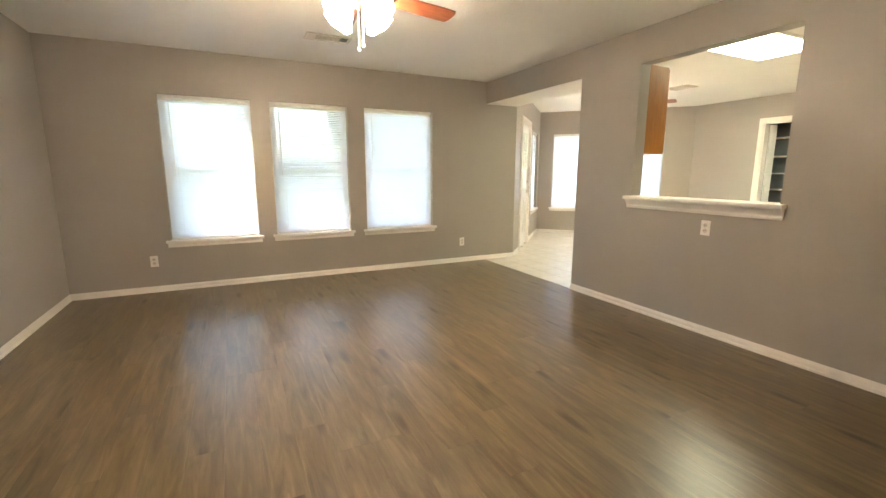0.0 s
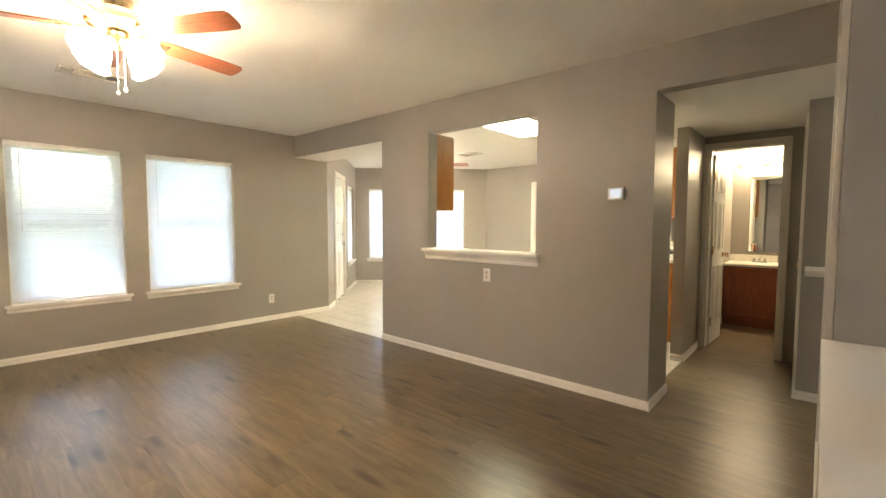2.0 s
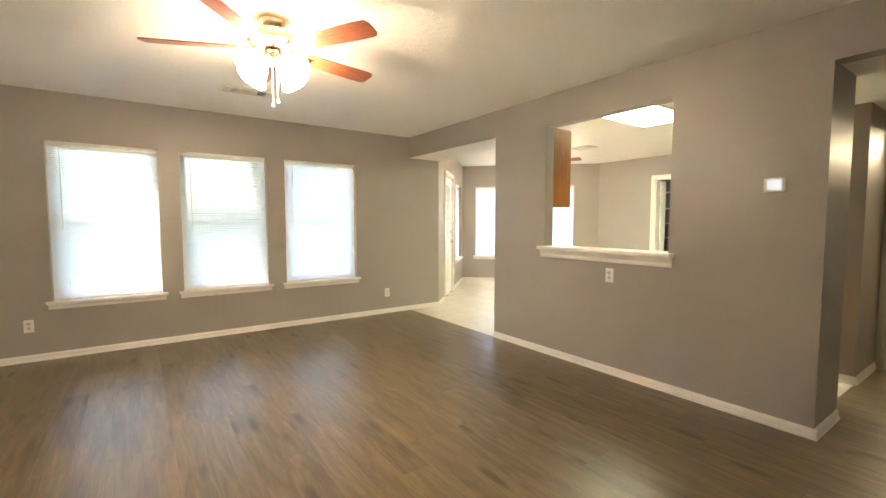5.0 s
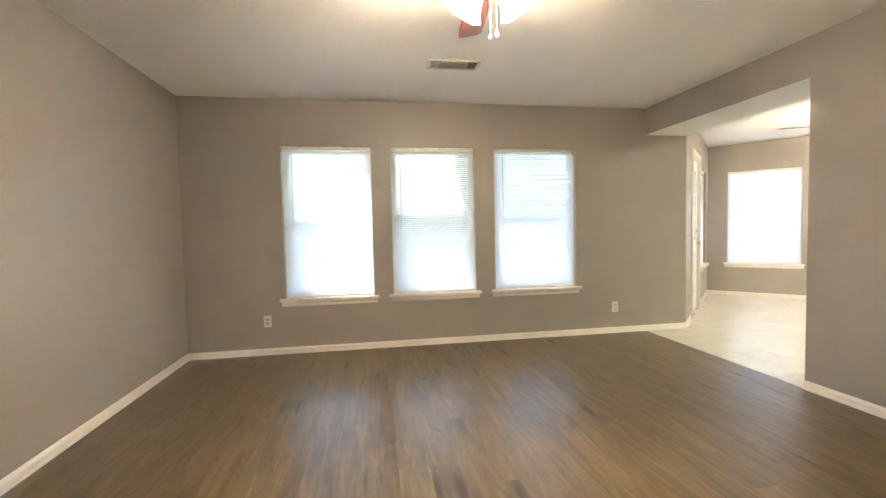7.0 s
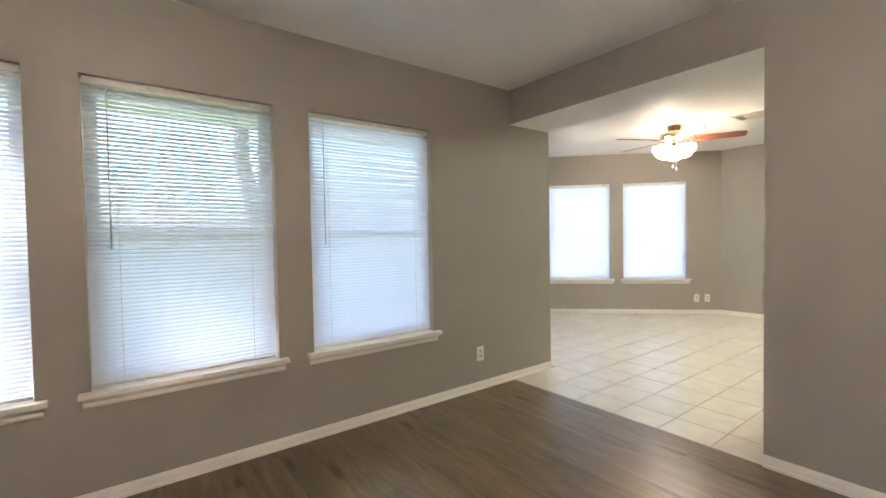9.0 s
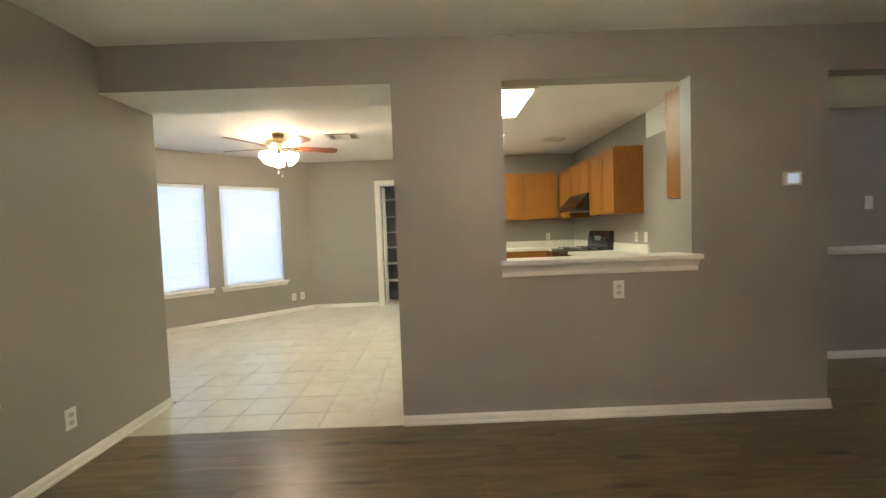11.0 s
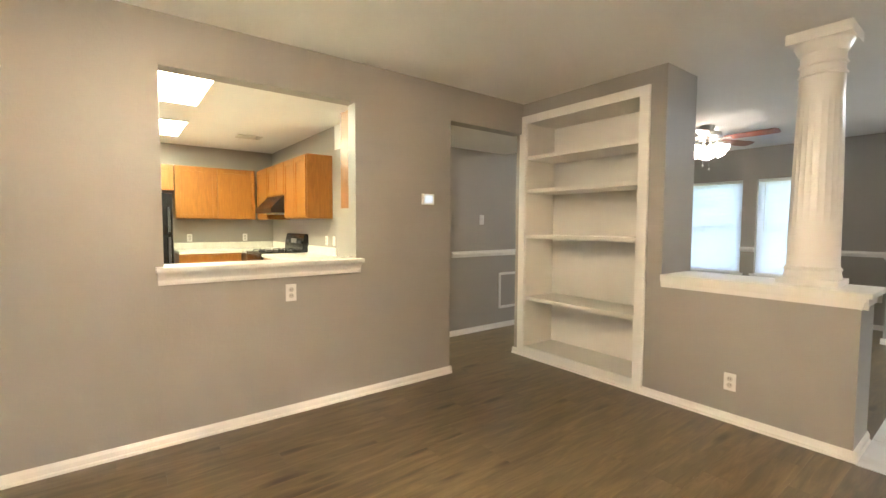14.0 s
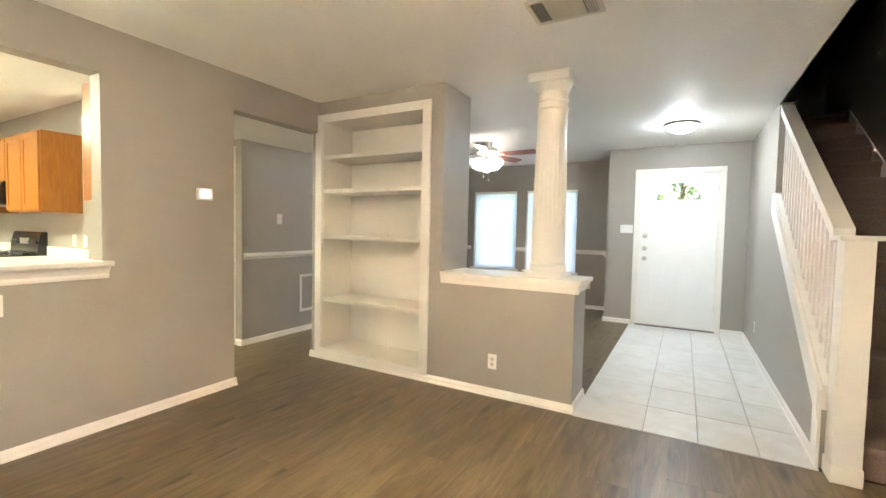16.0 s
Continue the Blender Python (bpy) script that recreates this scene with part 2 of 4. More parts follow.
# ---------------------------------------------------------------- mesh helpers
def cube(bm, x0, x1, y0, y1, z0, z1, bevel=0.0, m=None):
    lo = (min(x0, x1), min(y0, y1), min(z0, z1))
    hi = (max(x0, x1), max(y0, y1), max(z0, z1))
    vs = [bm.verts.new(((lo[0], hi[0])[i & 1], (lo[1], hi[1])[i >> 1 & 1], (lo[2], hi[2])[i >> 2 & 1])) for i in range(8)]
    fs = [bm.faces.new([vs[i] for i in q]) for q in ((0, 2, 3, 1), (4, 5, 7, 6), (0, 1, 5, 4), (2, 6, 7, 3), (0, 4, 6, 2), (1, 3, 7, 5))]
    if bevel:
        es = list({e for f in fs for e in f.edges})
        r = bmesh.ops.bevel(bm, geom=es, offset=bevel, segments=2, profile=0.7, affect="EDGES", clamp_overlap=True)
        vs = list({v for f in r["faces"] for v in f.verts} | {v for v in vs if v.is_valid})
    if m is not None:
        bmesh.ops.transform(bm, matrix=m, verts=vs)
    return vs


def lathe(bm, profile, seg=24, flute=0.0, m=None):
    """Turns (r, z) pairs about z. flute: depth of grooves, cut where the pair has a third value."""
    rows = []
    for r, z, *g in profile:
        row = []
        for i in range(seg):
            a = 2 * math.pi * i / seg
            rr = r - (flute if g and g[0] and i % 2 else 0)
            row.append(bm.verts.new((rr * math.cos(a), rr * math.sin(a), z)))
        rows.append(row)
    for p, q in zip(rows, rows[1:]):
        for i in range(seg):
            j = (i + 1) % seg
            bm.faces.new((p[i], p[j], q[j], q[i]))
    for row, flip in ((rows[0], True), (rows[-1], False)):
        bm.faces.new(row[::-1] if flip else row)
    vs = [v for row in rows for v in row]
    if m is not None:
        bmesh.ops.transform(bm, matrix=m, verts=vs)
    return vs


def prism(bm, pts, d0, d1, put):
    """A polygon of (a, b) pairs drawn out from d0 to d1; put(a, b, d) gives the place."""
    lo = [bm.verts.new(put(a, b, d0)) for a, b in pts]
    hi = [bm.verts.new(put(a, b, d1)) for a, b in pts]
    n = len(pts)
    bm.faces.new(lo[::-1])
    bm.faces.new(hi)
    for i in range(n):
        bm.faces.new((lo[i], lo[(i + 1) % n], hi[(i + 1) % n], hi[i]))
    return lo + hi


def rod(bm, p, q, r, seg=10):
    p, q = Vector(p), Vector(q)
    d = q - p
    m4 = Matrix.Translation(p) @ d.to_track_quat("Z", "Y").to_matrix().to_4x4()
    return lathe(bm, [(r, 0), (r, d.length)], seg, m=m4)


def mesh_of(name, bm, material, smooth=False):
    bmesh.ops.recalc_face_normals(bm, faces=bm.faces)
    me = bpy.data.meshes.new(name)
    bm.to_mesh(me)
    bm.free()
    me.materials.append(material)
    if smooth:
        for p in me.polygons:
            p.use_smooth = True
        me.set_sharp_from_angle(angle=radians(35))
    return me


def part(name, bm, material, parent=None, label="", smooth=False):
    ob = new(name, mesh_of(name, bm, material, smooth))
    ob.parent = parent
    if label:
        tagged(ob, label)
    return ob


def thing(name, m, label, category, group=""):
    ob = new(name)
    ob.empty_display_size = 0.1
    ob.matrix_basis = m
    return tagged(ob, label, category, group)


def setting(name, bm, material, label="", smooth=False):
    return tagged(part(name, bm, material, None, label, smooth), kind="structure")


def one(name, x0, x1, y0, y1, z0, z1, material, parent, bevel=0.0, label=""):
    bm = bmesh.new()
    cube(bm, x0, x1, y0, y1, z0, z1, bevel)
    return part(name, bm, material, parent, label, bevel > 0)


H = 2.44      # ceilings
KN, KS = -1.79, -4.54  # ends of the kitchen wall
HALL_S = -5.29         # south side of the hall
BK_Y = -5.43           # face of the bookcase wall
HD = 2.155    # heads of openings, and the lowered hall ceiling


def run(p0, p1):
    """Frame of a wall: x along it, y through its thickness away from the room, z up."""
    d = Vector((p1[0] - p0[0], p1[1] - p0[1], 0))
    return pose(p0[0], p0[1], 0, 0, 0, math.degrees(math.atan2(d.y, d.x))), d.length


def wall(name, p0, p1, thick, z0=0.0, z1=H, holes=(), material=None):
    """A wall with openings cut through it. The room is on the right of the way from p0 to p1. holes: (u0, u1, z0, z1)."""
    m4, length = run(p0, p1)
    us = sorted({0.0, length, *(h[i] for h in holes for i in (0, 1))})
    zs = sorted({z0, z1, *(h[i] for h in holes for i in (2, 3))})

    def solid(i, k):
        if not (0 <= i < len(us) - 1 and 0 <= k < len(zs) - 1):
            return False
        u, z = (us[i] + us[i + 1]) / 2, (zs[k] + zs[k + 1]) / 2
        return not any(h[0] < u < h[1] and h[2] < z < h[3] for h in holes)

    bm = bmesh.new()
    made = {}

    def v(i, t, k):
        if (i, t, k) not in made:
            made[i, t, k] = bm.verts.new(m4 @ Vector((us[i], t * thick, zs[k])))
        return made[i, t, k]

    for i in range(len(us) - 1):
        for k in range(len(zs) - 1):
            if not solid(i, k):
                continue
            for t in (0, 1):
                bm.faces.new((v(i, t, k), v(i + 1, t, k), v(i + 1, t, k + 1), v(i, t, k + 1)))
            for di, dk, a, c in ((-1, 0, (i, k), (i, k + 1)), (1, 0, (i + 1, k), (i + 1, k + 1)), (0, -1, (i, k), (i + 1, k)), (0, 1, (i, k + 1), (i + 1, k + 1))):
                if not solid(i + di, k + dk):
                    bm.faces.new((v(a[0], 0, a[1]), v(c[0], 0, c[1]), v(c[0], 1, c[1]), v(a[0], 1, a[1])))
    return setting(name, bm, material or WALL)


SKIRT = [(0, 0), (-0.019, 0), (-0.019, 0.014), (-0.012, 0.019), (-0.012, 0.044), (-0.007, 0.054), (-0.004, 0.062), (0, 0.062)]


def baseboard(p0, p1, e0=0.0, e1=0.0):
    m4, length = run(p0, p1)
    bm = bmesh.new()
    prism(bm, SKIRT, -e0, length + e1, lambda a, c, d: m4 @ Vector((d, a, c)))
    return setting("baseboard", bm, TRIM, "white painted wooden baseboard along the wall")


RAILP = [(0, -0.035), (-0.012, -0.03), (-0.016, -0.012), (-0.03, -0.006), (-0.03, 0.012), (-0.016, 0.018), (-0.012, 0.032), (0, 0.036)]


def chair_rail(p0, p1, z):
    m4, length = run(p0, p1)
    bm = bmesh.new()
    prism(bm, RAILP, 0, length, lambda a, c, d: m4 @ Vector((d, a, c + z)))
    return setting("trim", bm, TRIM, "white moulded chair rail on the grey wall")


# ---------------------------------------------------------------- the large structure
WEST, EAST = -4.71, 4.53
WIN_Z0, WIN_Z1 = 0.53, 2.0
north_windows = [(-3.82, -2.97), (-2.78, -1.925), (-1.72, -0.82)]
APEX = (2.55, 2.05)
CORNER = (EAST, 0.07)

bm = bmesh.new()
cube(bm, WEST - 0.14, -2.44, -10.3, 0.14, -0.12, -0.008)
cube(bm, -2.44, 0.0, -10.0, 0.14, -0.12, -0.008)
cube(bm, 0.0, 4.0, -10.0, -4.46, -0.12, -0.008)
setting("floor", bm, SUBFLOOR, "brown vinyl plank floor")
floor_wood = bpy.data.objects["floor"]
bm = bmesh.new()
prism(bm, [(0.0, -4.46), (5.5, -4.46), (5.5, 0.1), (4.75, 0.1), (2.55, 2.35), (0.0, 0.0)], -0.12, -0.008, lambda a, c, d: (a, c, d))
floor_tile = setting("floor_nook", bm, GROUT, "cream ceramic tile floor with grey grout")
bm = bmesh.new()
cube(bm, -3.76, -2.44, -9.06, -5.40, -0.0078, -0.006)
floor_entry = setting("floor_entry", bm, GROUT_E, "white ceramic tile floor of the entry")

bm = bmesh.new()
cube(bm, WEST - 0.14, -3.86, -5.2, 0.14, H, H + 0.12)
cube(bm, -3.86, 5.5, -10.0, 2.4, H, H + 0.12)
setting("ceiling", bm, CEIL, "white textured drywall ceiling")
bm = bmesh.new()
cube(bm, 0.12, 1.99, HALL_S, -4.36, HD, H)
cube(bm, 0.12, 0.95, -6.15, HALL_S, HD, H)
bm2 = bmesh.new()
cube(bm2, 0.0, 0.12, BK_Y, KS, HD, H)
setting("wall_hall_header", bm2, WALL, "grey header over the hall opening")
hall_ceiling = setting("ceiling_hall", bm, CEIL, "lowered white ceiling of the hall")

wall("wall_north", (WEST, 0), (0.5, 0), 0.14, holes=[(a - WEST, b_ - WEST, WIN_Z0, WIN_Z1) for a, b_ in north_windows])
NOOK_DOOR = (0.56, 1.44)
NOOK_WIN = (1.86, 2.66)
wall("wall_nook_northwest", (0.5, 0), APEX, 0.14, holes=[(*NOOK_DOOR, 0, 2.04), (*NOOK_WIN, WIN_Z0, WIN_Z1)])
NE_WINS = [(0.28, 1.22), (1.40, 2.32)]
wall("wall_nook_northeast", APEX, CORNER, 0.14, holes=[(*w, WIN_Z0, WIN_Z1) for w in NE_WINS])
PANTRY = (1.17, 1.93)
wall("wall_east", CORNER, (EAST, -4.46), 0.12, holes=[(*PANTRY, 0, 2.03)])
wall("wall_kitchen_south", (EAST, -4.36), (1.33, -4.36), 0.10)
wall("wall_hall_end", (1.99, -4.46), (1.99, -6.3), 0.10, holes=[(0.05, 0.65, 0, 2.035)])
wall("wall_hall_south", (1.99, HALL_S), (1.05, HALL_S), 0.10, holes=[(0.16, 0.88, 0, 2.03)])
wall("wall_front_room_east", (0.95, HALL_S), (0.95, -9.94), 0.10)
FRONT_WINS = [(0.95 - 0.40, 0.95 + 0.43), (0.95 + 0.61, 0.95 + 1.49)]
wall("wall_front_room", (0.95, -9.8), (-2.1, -9.8), 0.14, holes=[(*w, 0.58, 1.98) for w in FRONT_WINS])
wall("wall_front_jog", (-2.1, -9.94), (-2.1, -8.932), 0.10)
FDOOR = (0.414, 1.352)
wall("wall_front_door", (-2.1, -8.93), (-3.76, -8.93), 0.14, holes=[(*FDOOR, 0, 2.085)])
wall("wall_entry_west", (-3.76, -9.08), (-3.76, -7.2), 0.10)
wall("wall_west", (WEST, -5.2), (WEST, 0), 0.14)
wall("wall_stair_west", (WEST, -10.3), (WEST, -5.2), 0.14, z1=5.0)
wall("wall_stair_south", (-3.76, -10.3), (WEST, -10.3), 0.14, z1=5.0)
wall("wall_stair_east", (-3.86, -5.2), (-3.86, -10.3), 0.10, z0=H, z1=5.0)
wall("wall_stair_east_low", (-3.862, -9.0), (-3.862, -10.3), 0.10, z1=H)
wall("wall_stair_north", (WEST, -5.2), (-3.76, -5.2), 0.12, z0=H, z1=5.0)
bm = bmesh.new()
cube(bm, WEST - 0.14, -3.70, -10.5, -5.0, 5.0, 5.1)
setting("ceiling_stair", bm, CEIL, "white ceiling over the stairs")

PASS = (-3.665, -2.482)
PASS_Z = 1.005
wall("wall_kitchen", (0, KN), (0, KS), 0.12, holes=[(KN - PASS[1], KN - PASS[0], PASS_Z, HD)])
bm = bmesh.new()
cube(bm, 0, 0.48, KN, 0.0, HD + 0.004, H)
beam = setting("beam", bm, WALL, "grey drywall beam over the wide opening")
one("soffit", 0, 0.48, KN, 0.0, HD, HD + 0.004, CEIL, beam, 0, "white painted underside")
bm = bmesh.new()
cube(bm, 0.12, 0.48, KN - 0.08, KN, 0, H)
setting("wall_kitchen_north_end", bm, WALL)
bm = bmesh.new()
cube(bm, 0.12, 0.46, KS, -4.44, 0, H)
setting("wall_kitchen_south_end", bm, WALL)

# bathroom and pantry shells
wall("wall_bath_east", (3.9, -4.46), (3.9, -6.3), 0.10)
wall("wall_bath_south", (3.9, -6.2), (1.99, -6.2), 0.10)
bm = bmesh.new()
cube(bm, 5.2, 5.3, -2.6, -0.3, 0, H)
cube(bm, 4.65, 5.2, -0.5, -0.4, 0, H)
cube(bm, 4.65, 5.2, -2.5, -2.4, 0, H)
# pantry shell in one even bluish grey, darker than WALL
setting("wall_pantry", bm, plain("dark_pantry_grey", (0.20, 0.22, 0.24), 0.6))

# bookcase block and half wall
bk_wall = tagged(new("wall_bookcase"), "grey wall block around the built-in bookcase", kind="structure")
for nm, x0, x1, y0, z0, z1 in (("pier", -1.363, -1.247, BK_Y, 0, H), ("pier", 0.027, 0.08, BK_Y, 0, H), ("head", -1.247, 0.027, BK_Y, 2.315, H), ("back", -1.247, 0.027, -5.845, 0, 2.315)):
    one(nm, x0, x1, -5.90, y0, z0, z1, WALL, bk_wall)
bm = bmesh.new()
cube(bm, -2.425, -1.363, BK_Y, -5.80, 0, 0.865)
half_wall = setting("wall_half", bm, WALL, "grey half wall beside the entry")

# knee wall under the stair rail
STEP_R, STEP_T, STAIR_Y = 0.183, 0.268, -5.42
SLOPE = STEP_R / STEP_T


def band(y):
    """Height of the white stair skirt's lower edge at y."""
    return 0.27 + (-5.45 - y) * SLOPE


bm = bmesh.new()
prism(bm, [(-7.2, 0), (-5.45, 0), (-5.45, band(-5.45) + 0.05), (-7.2, band(-7.2) + 0.05)], -3.76, -3.86, lambda a, c, d: (d, a, c))
setting("wall_knee", bm, WALL, "grey knee wall under the stairs")

# baseboards
baseboard((WEST, 0), (0.5, 0))
baseboard((0.5, 0), (0.5 + 0.48 * 0.7071, 0.48 * 0.7071))
baseboard((0.5 + 1.53 * 0.7071, 1.53 * 0.7071), APEX)
baseboard(APEX, CORNER)
baseboard(CORNER, (EAST, CORNER[1] - 1.09))
baseboard((WEST, -5.2), (WEST, 0))
baseboard((0, KN), (0, KS), 0.0, 0.017)
baseboard((0.0, KS), (0.46, KS), 0.017, 0.0)
baseboard((0.46, KS), (0.46, -4.44))
baseboard((1.33, -4.36), (1.33, -4.46), 0.0, 0.017)
baseboard((1.33, -4.46), (1.98, -4.46))
baseboard((1.99, HALL_S), (1.90, HALL_S))
baseboard((1.05, HALL_S), (0.95, HALL_S), 0.0, 0.017)
baseboard((0.95, HALL_S), (0.95, -9.8), 0.017)
baseboard((0.95, -9.8), (-2.1, -9.8))
baseboard((-2.1, -9.8), (-2.1, -8.93))
baseboard((-2.1, -8.93), (-2.452, -8.93), 0.017, 0)
baseboard((-3.515, -8.93), (-3.76, -8.93))
baseboard((-3.76, -8.93), (-3.76, -5.45))
baseboard((0.08, BK_Y), (-2.425, BK_Y), 0.017, 0.017)
baseboard((-2.425, BK_Y), (-2.425, -5.80), 0.0, 0.017)
baseboard((0.08, -5.90), (0.08, BK_Y))
chair_rail((0.95, HALL_S - 0.02), (0.95, -9.8), 0.94)
chair_rail((0.95, -9.8), (0.95 - FRONT_WINS[0][0] + 0.06, -9.8), 0.94)
chair_rail((0.95 - FRONT_WINS[0][1] - 0.0, -9.8), (0.95 - FRONT_WINS[1][0] + 0.0, -9.8), 0.94)
chair_rail((0.95 - FRONT_WINS[1][1], -9.8), (-2.1, -9.8), 0.94)
chair_rail((-2.1, -9.8), (-2.1, -8.94), 0.94)


def picture_frame_trim(p0, p1, z0, z1):
    m4, n = run(p0, p1)
    bm = bmesh.new()
    for u0, u1, a, c in ((0, n, z0, z0 + 0.03), (0, n, z1 - 0.03, z1), (0, 0.03, z0 + 0.03, z1 - 0.03), (n - 0.03, n, z0 + 0.03, z1 - 0.03)):
        cube(bm, u0, u1, -0.014, 0, a, c, 0.003, m4)
    setting("trim", bm, TRIM, "white picture-frame moulding on the grey wall")


picture_frame_trim((0.95, -6.06), (0.95, -6.75), 0.24, 0.69)
picture_frame_trim((0.95, -6.95), (0.95, -8.2), 0.24, 0.69)


def casing(name, p0, p1, u0, u1, top, width=0.06, proud=0.018):
    """Moulded door surround on the room face of a wall."""
    m4, _ = run(p0, p1)
    bm = bmesh.new()
    for a, c, z0, z1 in ((u0 - width, u0, 0, top), (u1, u1 + width, 0, top), (u0 - width, u1 + width, top, top + width)):
        cube(bm, a, c, -proud, 0.0, z0, z1, 0.004, m4)
        inner = 0.012
        if z1 <= top:
            cube(bm, a + inner, c - inner, -proud - 0.005, -proud, z0, z1, 0.002, m4)
        else:
            cube(bm, a + inner, c - inner, -proud - 0.005, -proud, z0 + inner, z1 - inner, 0.002, m4)
    for a, c in ((u0 + 0.0, u0 + 0.016), (u1 - 0.016, u1)):
        cube(bm, a, c, 0.0, 0.12, 0, top - 0.016, 0, m4)
    cube(bm, u0, u1, 0.0, 0.12, top - 0.016, top, 0, m4)
    return setting(name, bm, TRIM, "white moulded door casing")


# ---------------------------------------------------------------- windows and blinds
count = [0]


def window(p0, p1, u0, u1, z0, z1, label="white double-hung window with a wooden sill"):
    """Frame, two sashes, panes, and a stool with apron below."""
    count[0] += 1
    m4, _ = run(p0, p1)
    w = tagged(new("window_%d" % count[0]), label, kind="structure")
    w.matrix_basis = m4 @ Matrix.Translation((u0, 0, z0))
    W, Z = u1 - u0, z1 - z0
    bm = bmesh.new()
    for a, c, e, g in ((0, 0.03, 0, Z), (W - 0.03, W, 0, Z), (0.03, W - 0.03, 0, 0.03), (0.03, W - 0.03, Z - 0.03, Z)):
        cube(bm, a, c, 0.085, 0.135, e, g)
    part("window_frame", bm, TRIM, w)
    for y, e, g in ((0.095, 0.03, Z / 2 + 0.015), (0.112, Z / 2 - 0.015, Z - 0.03)):
        bm = bmesh.new()
        for a, c, k, l in ((0.03, 0.06, e, g), (W - 0.06, W - 0.03, e, g), (0.06, W - 0.06, e, e + 0.03), (0.06, W - 0.06, g - 0.03, g)):
            cube(bm, a, c, y, y + 0.016, k, l)
        sash = part("sash", bm, TRIM, w)
        bm = bmesh.new()
        cube(bm, 0.06, W - 0.06, y + 0.006, y + 0.010, e + 0.03, g - 0.03)
        pane = part("pane", bm, GLASS, sash, "clear glass")
        pane.visible_shadow = False
    bm = bmesh.new()
    cube(bm, -0.045, W + 0.045, -0.048, -0.0005, -0.022, 0.004, 0.005)
    cube(bm, 0.002, W - 0.002, -0.002, 0.084, -0.024, 0.0045)
    part("window_sill", bm, TRIM, w)
    bm = bmesh.new()
    prism(bm, [(0, -0.070), (-0.008, -0.070), (-0.012, -0.060), (-0.012, -0.045), (-0.022, -0.034), (-0.026, -0.025), (0, -0.025)], -0.03, W + 0.03, lambda a, c, d: (d, a - 0.0005, c))
    part("apron", bm, TRIM, w)
    return w


def blind(p0, p1, u0, u1, z0, z1, tilt, label, pitch=0.0205):
    """A horizontal blind with its head rail, slats, bottom rail, ladder cords and wand."""
    m4, _ = run(p0, p1)
    W, Z = u1 - u0 - 0.016, z1 - z0
    t = thing("window_blind", m4 @ Matrix.Translation((u0 + 0.008, 0.045, z0)), label, "blind", "window blinds")
    one("head_rail", 0, W, -0.016, 0.016, Z - 0.034, Z - 0.001, PLASTIC, t, 0.003)
    one("bottom_rail", 0, W, -0.012, 0.012, 0.006, 0.020, PLASTIC, t, 0.003)
    bm = bmesh.new()
    rows = []
    for i in range(4):
        y = -0.0125 + 0.025 * i / 3
        crown = 0.0022 * (1 - (2 * i / 3 - 1) ** 2)
        rows.append([bm.verts.new((x, y, crown + dz)) for dz in (0, 0.0007) for x in (0, W)])
    for a, c in zip(rows, rows[1:]):
        bm.faces.new((a[0], a[1], c[1], c[0]))
        bm.faces.new((a[2], c[2], c[3], a[3]))
        bm.faces.new((a[0], c[0], c[2], a[2]))
        bm.faces.new((a[1], a[3], c[3], c[1]))
    for r in (rows[0], rows[-1]):
        bm.faces.new((r[0], r[2], r[3], r[1]))
    me = mesh_of("slat", bm, SLAT)
    n = int((Z - 0.065) / pitch)
    rng = random.Random(int(u0 * 100) + 7)
    for i in range(n):
        s = new("slat", me)
        s.parent = t
        s.matrix_basis = pose(0, 0, 0.032 + i * pitch, tilt + rng.uniform(-2.5, 2.5), rng.uniform(-0.06, 0.06), 0)
    for x in (0.12, W - 0.12):
        one("ladder_cord", x - 0.001, x + 0.001, -0.0145, -0.0130, 0.02, Z - 0.034, PLASTIC, t)
    bm = bmesh.new()
    rod(bm, (0.09, -0.024, Z - 0.03), (0.09, -0.024, Z * 0.45), 0.0035, 8)
    part("tilt_wand", bm, PLASTIC, t, "clear plastic tilt wand", True)
    return t


NW0, NW1 = (WEST, 0), (0.5, 0)
for (a, c), tilt in zip(north_windows, (55, 50, 58)):
    window(NW0, NW1, a - WEST, c - WEST, WIN_Z0, WIN_Z1)
    blind(NW0, NW1, a - WEST, c - WEST, WIN_Z0, WIN_Z1, tilt, "white mini blind lowered over the living room window")
window((0.5, 0), APEX, *NOOK_WIN, WIN_Z0, WIN_Z1)
blind((0.5, 0), APEX, *NOOK_WIN, WIN_Z0, WIN_Z1, 58, "white mini blind closed over the breakfast nook window")
for w in NE_WINS:
    window(APEX, CORNER, *w, WIN_Z0, WIN_Z1)
    blind(APEX, CORNER, *w, WIN_Z0, WIN_Z1, 66, "white mini blind closed over the breakfast nook window")
for w in FRONT_WINS:
    window((0.95, -9.8), (-2.1, -9.8), *w, 0.58, 1.98)
    blind((0.95, -9.8), (-2.1, -9.8), *w, 0.58, 1.98, 62, "white mini blind closed over the front room window")


def daylight(p0, p1, u0, u1, z0, z1, energy):
    """Sky light standing in the opening, between the sashes and the blind."""
    m4, _ = run(p0, p1)
    p = m4 @ Vector(((u0 + u1) / 2, 0.078, (z0 + z1) / 2))
    q = m4 @ Vector(((u0 + u1) / 2, -1, (z0 + z1) / 2))
    window_light("window_daylight", p, q, u1 - u0 - 0.08, z1 - z0 - 0.08, energy, DAY)


for w in NE_WINS:
    daylight(APEX, CORNER, *w, WIN_Z0, WIN_Z1, NOOK_DAY)
daylight(NW0, NW1, north_windows[2][0] - WEST, north_windows[2][1] - WEST, WIN_Z0, WIN_Z1, NORTH_DAY)
